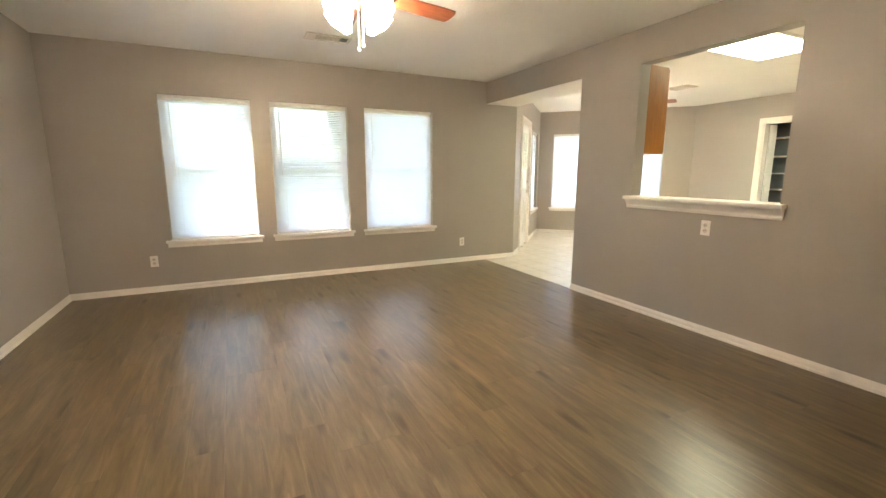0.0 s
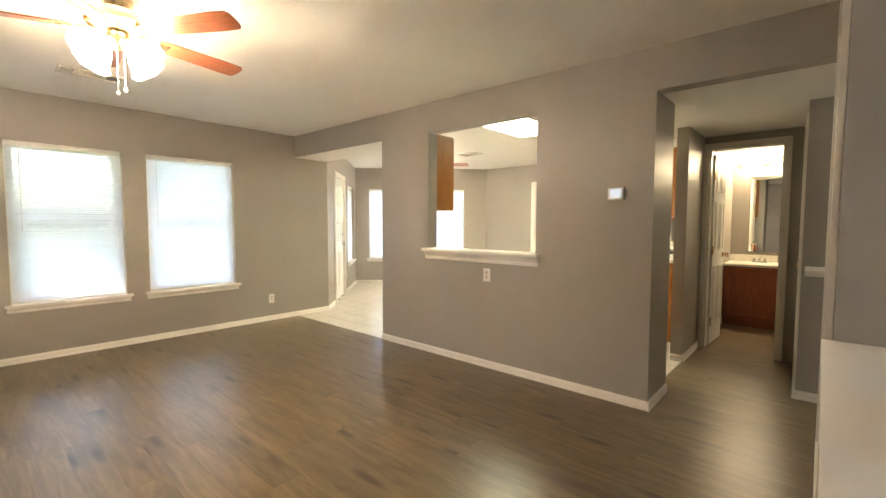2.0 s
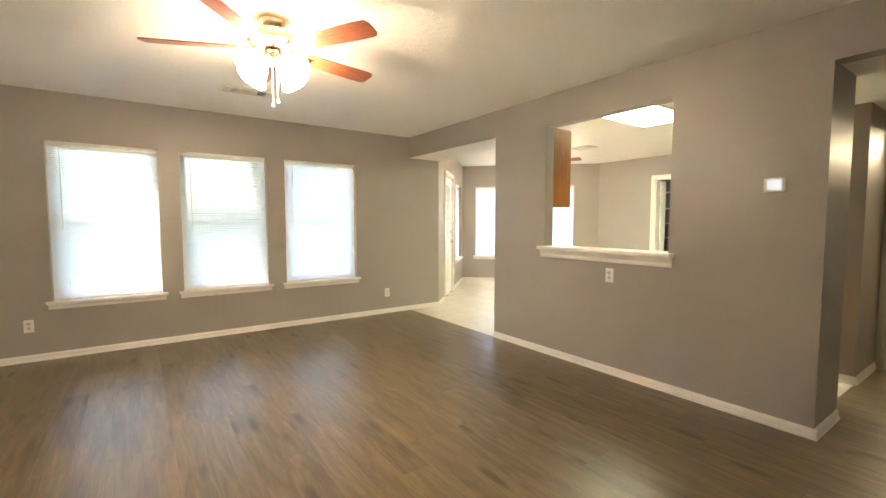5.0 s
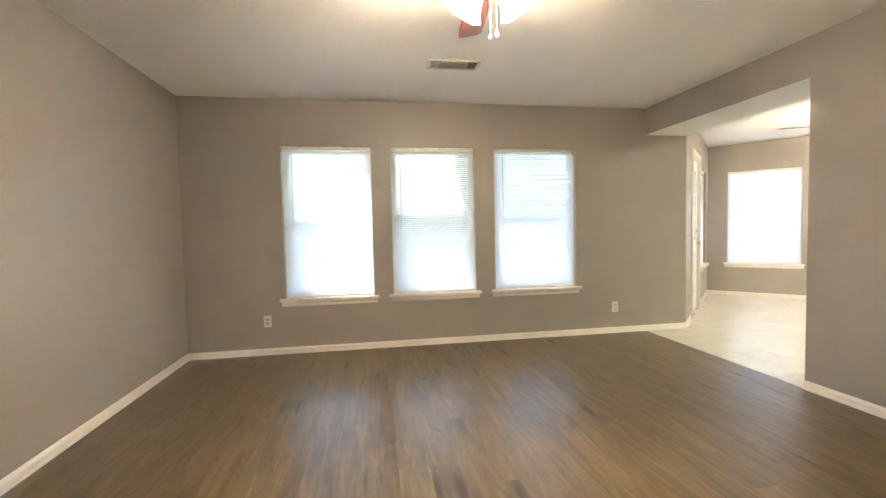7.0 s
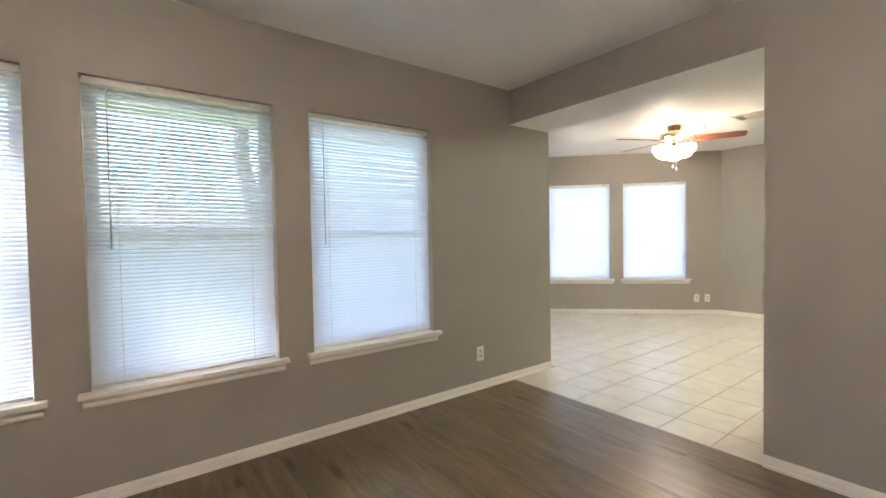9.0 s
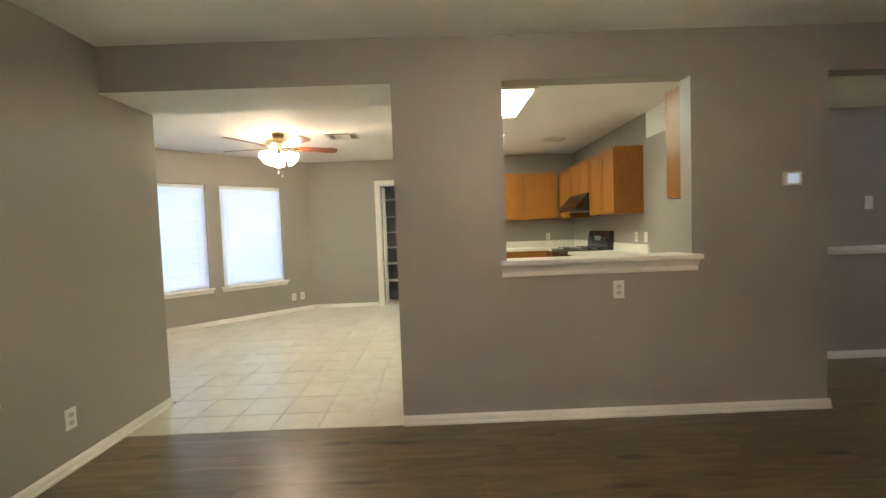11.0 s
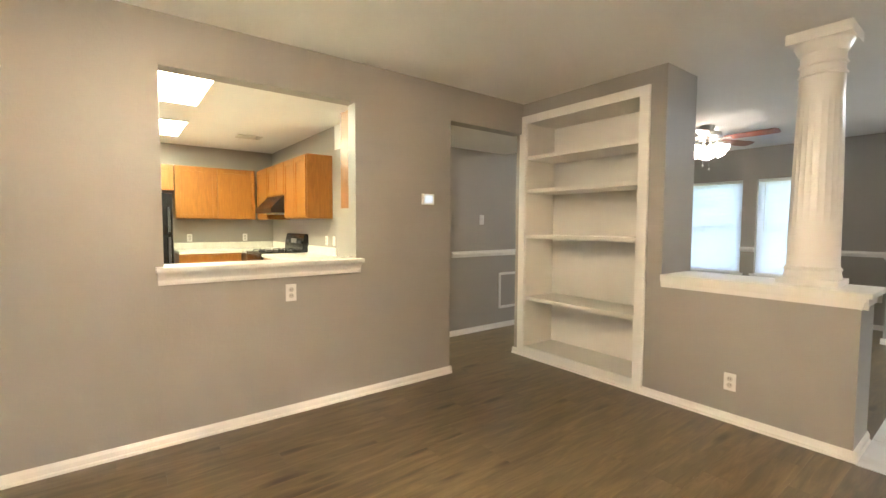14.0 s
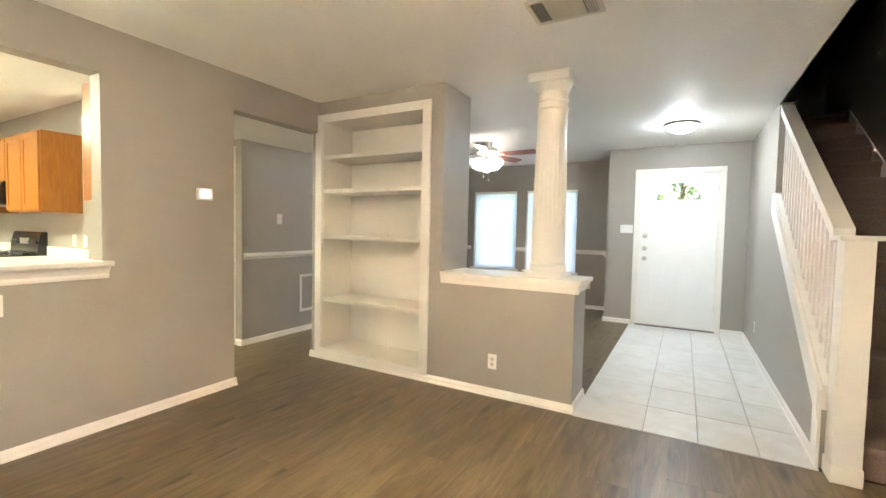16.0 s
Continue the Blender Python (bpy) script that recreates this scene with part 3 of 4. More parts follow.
for w in FRONT_WINS:
    daylight((0.95, -9.8), (-2.1, -9.8), *w, 0.58, 1.98, FRONT_DAY)

# pass-through shelf
bm = bmesh.new()
cube(bm, -0.062, 0.19, PASS[0] - 0.04, PASS[1] + 0.04, PASS_Z, PASS_Z + 0.03, 0.006)
shelf = setting("pass_through_sill", bm, TRIM, "white wooden shelf of the kitchen pass-through", True)
bm = bmesh.new()
prism(bm, [(0, -0.075), (-0.012, -0.075), (-0.016, -0.06), (-0.016, -0.045), (-0.024, -0.03), (-0.036, -0.012), (-0.04, 0.0), (0, 0.0)], PASS[0] - 0.03, PASS[1] + 0.03, lambda a, c, d: (a, d, c + PASS_Z))
part("apron", bm, TRIM, shelf)

# ---------------------------------------------------------------- doors
casing("trim_front_door", (-2.1, -8.93), (-3.76, -8.93), *FDOOR, 2.085, 0.06)
m4, _ = run((-2.1, -8.93), (-3.76, -8.93))
door = tagged(new("door_1"), "white six-panel front door with a fan light, closed", kind="structure")
door.matrix_basis = m4 @ Matrix.Translation((FDOOR[0] + 0.018, 0.02, 0.012))
LW, LH = FDOOR[1] - FDOOR[0] - 0.036, 2.055
bm = bmesh.new()
CX, CZ, CR = LW / 2, 1.715, 0.258
# leaf as columns of quads around the half-round light
N = 16
arc = [(CX - CR * math.cos(math.pi * i / N), CZ + 0.92 * CR * math.sin(math.pi * i / N)) for i in range(N + 1)]
cube(bm, 0, LW, 0, 0.044, 0, CZ)
cube(bm, 0, CX - CR, 0, 0.044, CZ, LH)
cube(bm, CX + CR, LW, 0, 0.044, CZ, LH)
for (a, za), (c, zc) in zip(arc, arc[1:]):
    prism(bm, [(a, za), (c, zc), (c, LH), (a, LH)], 0, 0.044, lambda x, z, d: (x, d, z))
bmesh.ops.remove_doubles(bm, verts=bm.verts, dist=0.0003)
part("leaf", bm, DOORW, door)


def ring(bm, pts, grow, y0, y1):
    c = Vector((sum(p[0] for p in pts) / len(pts), sum(p[1] for p in pts) / len(pts)))
    out = [tuple(c + (Vector(p) - c) * (1 + grow)) for p in pts]
    n = len(pts)
    for i in range(n):
        j = (i + 1) % n
        prism(bm, [pts[i], pts[j], out[j], out[i]], y0, y1, lambda x, z, d: (x, d, z))


bm = bmesh.new()
ring(bm, [(x, z) for x, z in arc], 0.09, -0.010, 0.0)
part("light_frame", bm, DOORW, door)
bm = bmesh.new()
prism(bm, arc, 0.018, 0.024, lambda x, z, d: (x, d, z))
lite = part("fan_light_pane", bm, GLASS, door, "half-round glass light")
lite.visible_shadow = False
bm = bmesh.new()
for deg in (36, 72, 108, 144):
    a = radians(deg)
    rod(bm, (CX + 0.07 * math.cos(a), 0.016, CZ + 0.065 * math.sin(a)), (CX + CR * math.cos(a), 0.016, CZ + 0.92 * CR * math.sin(a)), 0.004, 6)
part("muntin", bm, BRASS, door)


def raised_panel(door, x0, x1, z0, z1, y=0.0, material=None):
    bm = bmesh.new()
    for a, c, e, g in ((x0, x1, z0, z0 + 0.018), (x0, x1, z1 - 0.018, z1), (x0, x0 + 0.018, z0 + 0.018, z1 - 0.018), (x1 - 0.018, x1, z0 + 0.018, z1 - 0.018)):
        cube(bm, a, c, y - 0.007, y, e, g, 0.003)
    cube(bm, x0 + 0.04, x1 - 0.04, y - 0.006, y, z0 + 0.04, z1 - 0.04, 0.005)
    part("panel", bm, material or DOORW, door)


for x0, x1 in ((0.155, 0.415), (LW - 0.415, LW - 0.155)):
    raised_panel(door, x0, x1, 0.98, 1.54)
    raised_panel(door, x0, x1, 0.23, 0.82)


def knob(door, x, z, y=0.0, r=0.027, material=None, deep=0.055):
    bm = bmesh.new()
    lathe(bm, [(0.032, 0), (0.032, 0.006), (0.012, 0.012), (0.011, deep * 0.5), (r * 0.8, deep * 0.6), (r, deep * 0.78), (r * 0.8, deep * 0.95), (r * 0.3, deep)], 18, m=Matrix.Translation((x, y, z)) @ pose(0, 0, 0, 90))
    part("door_knob", bm, material or NICKEL, door, "metal door knob", True)


knob(door, 0.065, 0.915)
knob(door, 0.065, 1.055, r=0.02, deep=0.025)
knob(door, 0.065, 1.225, r=0.018, deep=0.02)
bm = bmesh.new()
cube(bm, -0.02, LW + 0.02, -0.05, 0.06, -0.012, 0.004, 0.003)
part("threshold", bm, plain("worn_threshold", (0.16, 0.13, 0.10), 0.6), door)
for z in (0.25, 1.0, 1.8):
    one("hinge", LW - 0.004, LW + 0.012, -0.006, 0.004, z, z + 0.09, NICKEL, door, 0.001)

# glazed back door on the angled nook wall
casing("trim_nook_door", (0.5, 0), APEX, *NOOK_DOOR, 2.04, 0.06)
m4, _ = run((0.5, 0), APEX)
door = tagged(new("door_2"), "white half-glazed back door, closed", kind="structure")
door.matrix_basis = m4 @ Matrix.Translation((NOOK_DOOR[0] + 0.018, 0.02, 0.012))
LW = NOOK_DOOR[1] - NOOK_DOOR[0] - 0.036
bm = bmesh.new()
for a, c, e, g in ((0, LW, 0, 0.95), (0, 0.13, 0.95, 2.0), (LW - 0.13, LW, 0.95, 2.0), (0.13, LW - 0.13, 1.87, 2.0)):
    cube(bm, a, c, 0, 0.044, e, g)
part("leaf", bm, DOORW, door)
bm = bmesh.new()
cube(bm, 0.13, LW - 0.13, 0.02, 0.026, 0.95, 1.87)
p = part("pane", bm, GLASS, door)
p.visible_shadow = False
bm = bmesh.new()
for i in (1, 2):
    x = 0.13 + (LW - 0.26) * i / 3
    cube(bm, x - 0.01, x + 0.01, 0.004, 0.019, 0.95, 1.87)
    z = 0.95 + 0.92 * i / 3
    cube(bm, 0.13, LW - 0.13, 0.004, 0.0185, z - 0.01, z + 0.01)
part("muntin", bm, DOORW, door)
raised_panel(door, 0.13, LW / 2 - 0.03, 0.2, 0.8)
raised_panel(door, LW / 2 + 0.03, LW - 0.13, 0.2, 0.8)
knob(door, LW - 0.065, 0.90)
knob(door, LW - 0.065, 1.07, r=0.02, deep=0.025)

# bathroom door, open into the bathroom
casing("trim_bath_door", (1.99, -4.46), (1.99, -6.3), 0.05, 0.65, 2.035, 0.048)
door = tagged(new("door_3"), "white six-panel bathroom door standing open", kind="structure")
door.matrix_basis = pose(2.1, -4.545, 0.012, 0, 0, -2)
LW = 0.545
one("leaf", 0, LW, 0, 0.035, 0, 1.97, DOORW, door, 0.002)
for x0, x1 in ((0.07, 0.25), (0.295, 0.475)):
    for z0, z1 in ((0.2, 0.82), (0.98, 1.5), (1.6, 1.86)):
        raised_panel(door, x0, x1, z0, z1)
knob(door, LW - 0.06, 0.93, material=BRASS)
for z in (0.2, 0.95, 1.72):
    one("hinge", -0.012, 0.012, -0.008, 0.002, z, z + 0.09, BRASS, door, 0.001)

# closet door in the hall
casing("trim_closet_door", (1.99, HALL_S), (1.05, HALL_S), 0.16, 0.88, 2.03, 0.06)
door = tagged(new("door_4"), "white six-panel closet door, closed", kind="structure")
door.matrix_basis = run((1.99, HALL_S), (1.05, HALL_S))[0] @ Matrix.Translation((0.178, 0.012, 0.012))
one("leaf", 0, 0.684, 0, 0.035, 0, 1.99, DOORW, door, 0.002)
for x0, x1 in ((0.09, 0.32), (0.364, 0.594)):
    for z0, z1 in ((0.2, 0.82), (0.98, 1.5), (1.6, 1.88)):
        raised_panel(door, x0, x1, z0, z1)
knob(door, 0.62, 0.95, material=BRASS)

# pantry
casing("trim_pantry_door", CORNER, (EAST, -4.46), *PANTRY, 2.03, 0.07)
door = tagged(new("door_5"), "white folding pantry door pushed open", kind="structure")
door.matrix_basis = pose(EAST + 0.1, CORNER[1] - PANTRY[0] - 0.03, 0.015, 0, 0, -8)
one("leaf", 0.0, 0.13, -0.03, 0, 0, 1.98, DOORW, door, 0.002)
shelves = thing("pantry_shelves", pose(4.93, -1.45, 0), "white wire-thin pantry shelves on the closet wall", "shelf")
for z in (0.35, 0.66, 0.95, 1.22, 1.5, 1.8):
    one("shelf", -0.02, 0.268, -0.93, 0.93, z, z + 0.02, TRIM, shelves, 0.003)


# ---------------------------------------------------------------- built-in bookcase
bookcase = thing("built_in_bookcase", pose(-0.61, BK_Y, 0), "cream-painted built-in bookcase with four empty shelves", "bookcase")
BW = 0.637
one("side_panel", -0.575, -0.555, -0.405, 0.0, 0.10, 2.25, SHELF, bookcase)
one("side_panel", 0.555, 0.575, -0.405, 0.0, 0.10, 2.25, SHELF, bookcase)
one("back_panel", -0.575, 0.575, -0.42, -0.405, 0.06, 2.27, SHELF, bookcase)
one("top_panel", -0.575, 0.575, -0.405, 0.0, 2.25, 2.27, SHELF, bookcase)
one("bottom_shelf", -0.575, 0.575, -0.405, 0.0, 0.07, 0.10, SHELF, bookcase)
for z in (0.555, 1.155, 1.59, 1.905):
    one("shelf", -0.555, 0.555, -0.405, -0.004, z, z + 0.034, SHELF, bookcase, 0.004)
bm = bmesh.new()
for a, c, e, g in ((-BW, -0.56, 0.05, 2.318), (0.56, BW, 0.05, 2.318), (-0.56, 0.56, 2.243, 2.318), (-0.56, 0.56, 0.05, 0.105)):
    cube(bm, a, c, 0.001, 0.019, e, g, 0.003)
part("face_frame", bm, TRIM, bookcase, "cream-white face frame", True)

# half wall ledge and column
bm = bmesh.new()
cube(bm, -2.470, -1.364, -5.845, BK_Y + 0.028, 0.900, 0.930, 0.006)
ledge = setting("ledge", bm, TRIM, "white wooden ledge capping the half wall", True)
bm = bmesh.new()
prof = [(0, 0.838), (0.008, 0.838), (0.011, 0.852), (0.013, 0.868), (0.019, 0.884), (0.022, 0.900), (0, 0.900)]
prism(bm, prof, -2.425 - 0.03, -1.364, lambda a, c, d: (d, BK_Y + 0.0005 + a, c))
prism(bm, prof, -5.80 - 0.03, BK_Y + 0.03, lambda a, c, d: (-2.4255 - a, d, c))
prism(bm, prof, -2.425 - 0.03, -1.364, lambda a, c, d: (d, -5.8005 - a, c))
cube(bm, -2.424, -1.366, -5.798, BK_Y - 0.002, 0.866, 0.8995)
part("moulding", bm, TRIM, ledge)

col = thing("column", pose(-2.155, -5.70, 0.930), "cream-painted fluted wooden column on the half-wall ledge", "column")
one("plinth", -0.148, 0.148, -0.143, 0.143, 0, 0.035, TRIM, col, 0.004)
bm = bmesh.new()
lathe(bm, [(0.138, 0.035), (0.141, 0.05), (0.138, 0.065), (0.136, 0.07), (0.136, 0.08), (0.142, 0.09), (0.138, 0.10), (0.131, 0.108)], 40)
part("base_ring", bm, TRIM, col, "", True)
bm = bmesh.new()
prof = [(0.130, 0.108), (0.128, 0.125)]
prof += [(0.128, 0.15, 1)] + [(0.128 - 0.018 * (i / 10) ** 1.6, 0.15 + 0.98 * i / 10, 1) for i in range(1, 11)]
prof += [(0.110, 1.17), (0.108, 1.25)]
lathe(bm, prof, 48, 0.004)
part("fluted_shaft", bm, TRIM, col, "fluted tapering shaft", True)
bm = bmesh.new()
lathe(bm, [(0.108, 1.25), (0.118, 1.255), (0.118, 1.265), (0.108, 1.27), (0.107, 1.31), (0.117, 1.315), (0.117, 1.325), (0.108, 1.33), (0.108, 1.385), (0.120, 1.395), (0.13, 1.42), (0.142, 1.445)], 40)
part("capital", bm, TRIM, col, "", True)
one("abacus", -0.152, 0.152, -0.152, 0.152, 1.445, 1.509, TRIM, col, 0.005)

# ---------------------------------------------------------------- stairs
stairs = thing("staircase", pose(-4.285, STAIR_Y, 0), "straight staircase with dark brown carpeted steps", "stairs")
for i in range(15):
    y = -i * STEP_T
    bm = bmesh.new()
    cube(bm, -0.423, 0.423, y + 0.018, y - STEP_T - 0.01, (i + 1) * STEP_R - 0.05, (i + 1) * STEP_R, 0.014)
    cube(bm, -0.423, 0.423, y - 0.004, y - STEP_T - 0.008, 0 if i == 0 else i * STEP_R - 0.06, (i + 1) * STEP_R - 0.03)
    part("step", bm, CARPET, stairs, "", True)
bm = bmesh.new()
cube(bm, -0.423, 0.423, -15 * STEP_T + 0.0, -4.87, 14.0 * STEP_R, 15 * STEP_R - 0.002)
part("landing", bm, CARPET, stairs)
bm = bmesh.new()
prism(bm, [(0.02, 0.0), (0.02, 0.20), (-14 * STEP_T, 0.20 + 14 * STEP_R), (-14 * STEP_T, 14 * STEP_R)], -0.4235, -0.4115, lambda a, c, d: (d, a, c))
part("wall_skirt", bm, TRIM, stairs, "white skirt board along the wall")

rail = thing("stair_railing", pose(-3.81, -5.36, 0), "white painted wooden stair railing with newel post", "railing")
bm = bmesh.new()
cube(bm, -0.09, 0.03, -0.075, 0.06, 0, 1.255, 0.004)
part("newel_post", bm, TRIM, rail, "", True)
one("newel_cap", -0.115, 0.055, -0.10, 0.085, 1.255, 1.28, TRIM, rail, 0.005)
one("newel_foot", -0.096, 0.036, -0.08, 0.066, 0, 0.09, TRIM, rail, 0.004)
Y0, Y1 = -0.09, -1.84


def skirt_z(y, up):
    return band(y - 5.36) + up


bm = bmesh.new()
prism(bm, [(Y0, skirt_z(Y0, -0.005)), (Y0, skirt_z(Y0, 0.17)), (Y1 - 0.02, skirt_z(Y1 - 0.02, 0.17)), (Y1 - 0.02, skirt_z(Y1 - 0.02, -0.005))], 0.0515, 0.070, lambda a, c, d: (d, a, c))
prism(bm, [(Y0 + 0.015, 0.0), (Y0 + 0.015, skirt_z(Y0, 0.17)), (Y0 - 0.10, skirt_z(Y0 - 0.1, 0.17)), (Y0 - 0.10, 0.0)], 0.0511, 0.066, lambda a, c, d: (d, a, c))
part("skirt_board", bm, TRIM, rail, "sloping white skirt board")
bm = bmesh.new()
prism(bm, [(Y0, skirt_z(Y0, 0.055)), (Y0, skirt_z(Y0, 0.19)), (Y1, skirt_z(Y1, 0.19)), (Y1, skirt_z(Y1, 0.055))], -0.05, 0.0505, lambda a, c, d: (d, a, c))
part("shoe_rail", bm, TRIM, rail)


def rail_z(y):
    return 1.285 + (Y0 - y) * 0.63


bm = bmesh.new()
prism(bm, [(Y0, rail_z(Y0) - 0.04), (Y0, rail_z(Y0) + 0.035), (Y1, rail_z(Y1) + 0.035), (Y1, rail_z(Y1) - 0.04)], -0.045, 0.045, lambda a, c, d: (d, a, c))
part("top_rail", bm, TRIM, rail)
for i in range(17):
    y = Y0 - 0.085 - i * 0.098
    if y > Y1 + 0.03:
        bm = bmesh.new()
        prism(bm, [(y - 0.016, skirt_z(y, 0.18)), (y + 0.016, skirt_z(y, 0.17)), (y + 0.016, rail_z(y) - 0.035), (y - 0.016, rail_z(y) - 0.03)], -0.016, 0.016, lambda a, c, d: (d, a, c))
        part("baluster", bm, TRIM, rail)

hand = thing("stair_handrail", pose(-3.862, -7.22, 2.05), "white wooden wall handrail with a return end", "handrail")
bm = bmesh.new()
prism(bm, [(0.05, 0.0), (0.05, 0.05), (-1.8, 0.05 + 1.85 * SLOPE), (-1.8, 1.85 * SLOPE)], -0.11, -0.06, lambda a, c, d: (d, a, c))
part("grip", bm, TRIM, hand)
one("return_end", -0.06, 0.0, 0.0, 0.05, 0.005, 0.045, TRIM, hand, 0.004)
for y in (-0.4, -1.3):
    bm = bmesh.new()
    rod(bm, (0.0, y, 0.02 - y * SLOPE - 0.06), (-0.085, y, 0.02 - y * SLOPE + 0.02), 0.008)
    part("bracket", bm, BRASS, hand, "metal bracket", True)


# ---------------------------------------------------------------- ceiling fans
def ceiling_fan(m, phase, label, shade, metal, blade_mat, bulb, shades=4, radius=0.69):
    """Origin at the ceiling. Canopy, motor, five blades on irons, light kit with glass shades, pull chains."""
    fan = thing("ceiling_fan", m, label, "ceiling fan", "ceiling fans")
    bm = bmesh.new()
    lathe(bm, [(0.03, -0.075), (0.055, -0.065), (0.07, -0.03), (0.073, -0.001)], 28)
    part("canopy", bm, metal, fan, "", True)
    bm = bmesh.new()
    lathe(bm, [(0.02, -0.172), (0.085, -0.170), (0.10, -0.158), (0.128, -0.150), (0.142, -0.135), (0.145, -0.105), (0.138, -0.085), (0.10, -0.072), (0.05, -0.068), (0.03, -0.066)], 36)
    part("motor_housing", bm, metal, fan, "", True)
    bm = bmesh.new()
    lathe(bm, [(0.02, -0.255), (0.05, -0.25), (0.062, -0.23), (0.062, -0.205), (0.045, -0.195), (0.05, -0.18), (0.02, -0.178)], 28)
    part("light_kit_hub", bm, metal, fan, "", True)
    for i in range(5):
        a = phase + 72 * i
        r4 = pose(0, 0, -0.165, 0, 0, a)
        bm = bmesh.new()
        outline = [(0.19, -0.05), (0.24, -0.06), (0.60, -0.07), (radius - 0.02, -0.066), (radius - 0.004, -0.045), (radius, 0.0), (radius - 0.004, 0.045), (radius - 0.02, 0.066), (0.60, 0.07), (0.24, 0.06), (0.19, 0.05)]
        prism(bm, outline, -0.003, 0.003, lambda x, y, d: (x, y, d))
        bl = part("blade", bm, blade_mat, fan)
        bl.matrix_basis = r4 @ pose(0, 0, 0, -12)
        bm = bmesh.new()
        cube(bm, 0.08, 0.17, -0.013, 0.013, -0.004, 0.006, 0.002)
        cube(bm, 0.16, 0.25, -0.032, 0.032, -0.009, -0.004, 0.002)
        for y in (-0.018, 0.018):
            lathe(bm, [(0.006, -0.013), (0.006, -0.008)], 8, m=Matrix.Translation((0.225, y, 0)))
        iron = part("blade_iron", bm, metal, fan)
        iron.matrix_basis = r4 @ pose(0, 0, 0, -12)
    for i in range(shades):
        a = phase + 18 + 360 / shades * i
        r4 = pose(0, 0, -0.235, 0, 0, a)
        bm = bmesh.new()
        rod(bm, (0.04, 0, 0), (0.095, 0, -0.005), 0.009)
        arm = part("lamp_arm", bm, metal, fan, "", True)
        arm.matrix_basis = r4
        bm = bmesh.new()
        seg = 24
        prof = [(0.026, 0.0), (0.040, 0.014), (0.053, 0.04), (0.062, 0.07), (0.074, 0.1), (0.088, 0.118)]
        rows = []
        for r, z in prof:
            k = (r / 0.088) ** 4
            rows.append([bm.verts.new(((r + 0.005 * k * math.cos(6 * 2 * math.pi * j / seg)) * math.cos(2 * math.pi * j / seg), (r + 0.005 * k * math.cos(6 * 2 * math.pi * j / seg)) * math.sin(2 * math.pi * j / seg), z)) for j in range(seg)])
        for p, q in zip(rows, rows[1:]):
            for j in range(seg):
                bm.faces.new((p[j], p[(j + 1) % seg], q[(j + 1) % seg], q[j]))
        bm.faces.new(rows[0][::-1])
        bmesh.ops.solidify(bm, geom=bm.faces[:], thickness=0.003)
        sh = part("lamp_shade", bm, shade, fan, "lit frosted glass shade", True)
        sh.matrix_basis = r4 @ pose(0.085, 0, 0.0, 0, 130, 0)
        bm = bmesh.new()
        lathe(bm, [(0.013, 0.012), (0.014, 0.032), (0.026, 0.052), (0.036, 0.076), (0.034, 0.096), (0.018, 0.112), (0.004, 0.117)], 16)
        part("bulb", bm, bulb, sh, "lit bulb", True)
    for dx, dy, n in ((0.03, 0.025, 0.19), (-0.015, -0.035, 0.23)):
        bm = bmesh.new()
        rod(bm, (dx, dy, -0.25), (dx, dy, -0.25 - n), 0.0015, 6)
        lathe(bm, [(0.004, -0.25 - n - 0.028), (0.009, -0.25 - n - 0.022), (0.009, -0.25 - n - 0.01), (0.003, -0.25 - n)], 10, m=Matrix.Translation((dx, dy, 0)))
        part("pull_chain", bm, PLASTIC, fan, "pull chain with a small knob", True)
    return fan


ceiling_fan(pose(-2.475, -2.57, H), 12, "brass ceiling fan with cherry blades and lit glass shades", SHADE, BRASS, BLADE, LAMP, radius=0.70)
ceiling_fan(pose(2.42, -0.22, H), 8, "brass ceiling fan with cherry blades and lit glass shades", SHADE_N, BRASS, BLADE, LAMP_N, 3)
ceiling_fan(pose(-0.72, -7.75, H), 35, "nickel ceiling fan with dark blades and lit glass shades", SHADE_B, NICKEL, BLADE, LAMP_B, 3)


# ---------------------------------------------------------------- vents, lamps, plates
def ceiling_vent(m, w, d, label):
    v = thing("ceiling_vent", m, label, "air vent", "ceiling vents")
    bm = bmesh.new()
    for a, c, e, g in ((-w / 2, w / 2, -d / 2, -d / 2 + 0.022), (-w / 2, w / 2, d / 2 - 0.022, d / 2), (-w / 2, -w / 2 + 0.022, -d / 2 + 0.022, d / 2 - 0.022), (w / 2 - 0.022, w / 2, -d / 2 + 0.022, d / 2 - 0.022)):
        cube(bm, a, c, e, g, -0.012, -0.0005, 0.003)
    part("frame", bm, VENT, v)
    one("backing", -w / 2 + 0.02, w / 2 - 0.02, -d / 2 + 0.02, d / 2 - 0.02, -0.003, -0.0008, SLOT, v)
    mid = w * 0.26
    n = 9
    for i in range(n):
        y = -d / 2 + 0.03 + (d - 0.06) * i / (n - 1)
        bm = bmesh.new()
        cube(bm, -mid, mid, -0.006, 0.006, -0.0008, 0.0008)
        s = part("slat", bm, VENT, v)
        s.matrix_basis = pose(0, y, -0.009, 35)
    for side in (-1, 1):
        for i in range(5):
            x = side * (mid + 0.012 + (w / 2 - 0.035 - mid) * i / 4)
            bm = bmesh.new()
            cube(bm, -0.0008, 0.0008, -d / 2 + 0.022, d / 2 - 0.022, -0.006, 0.006)
            s = part("slat", bm, VENT, v)
            s.matrix_basis = pose(x, 0, -0.009, 0, side * 35)
    return v


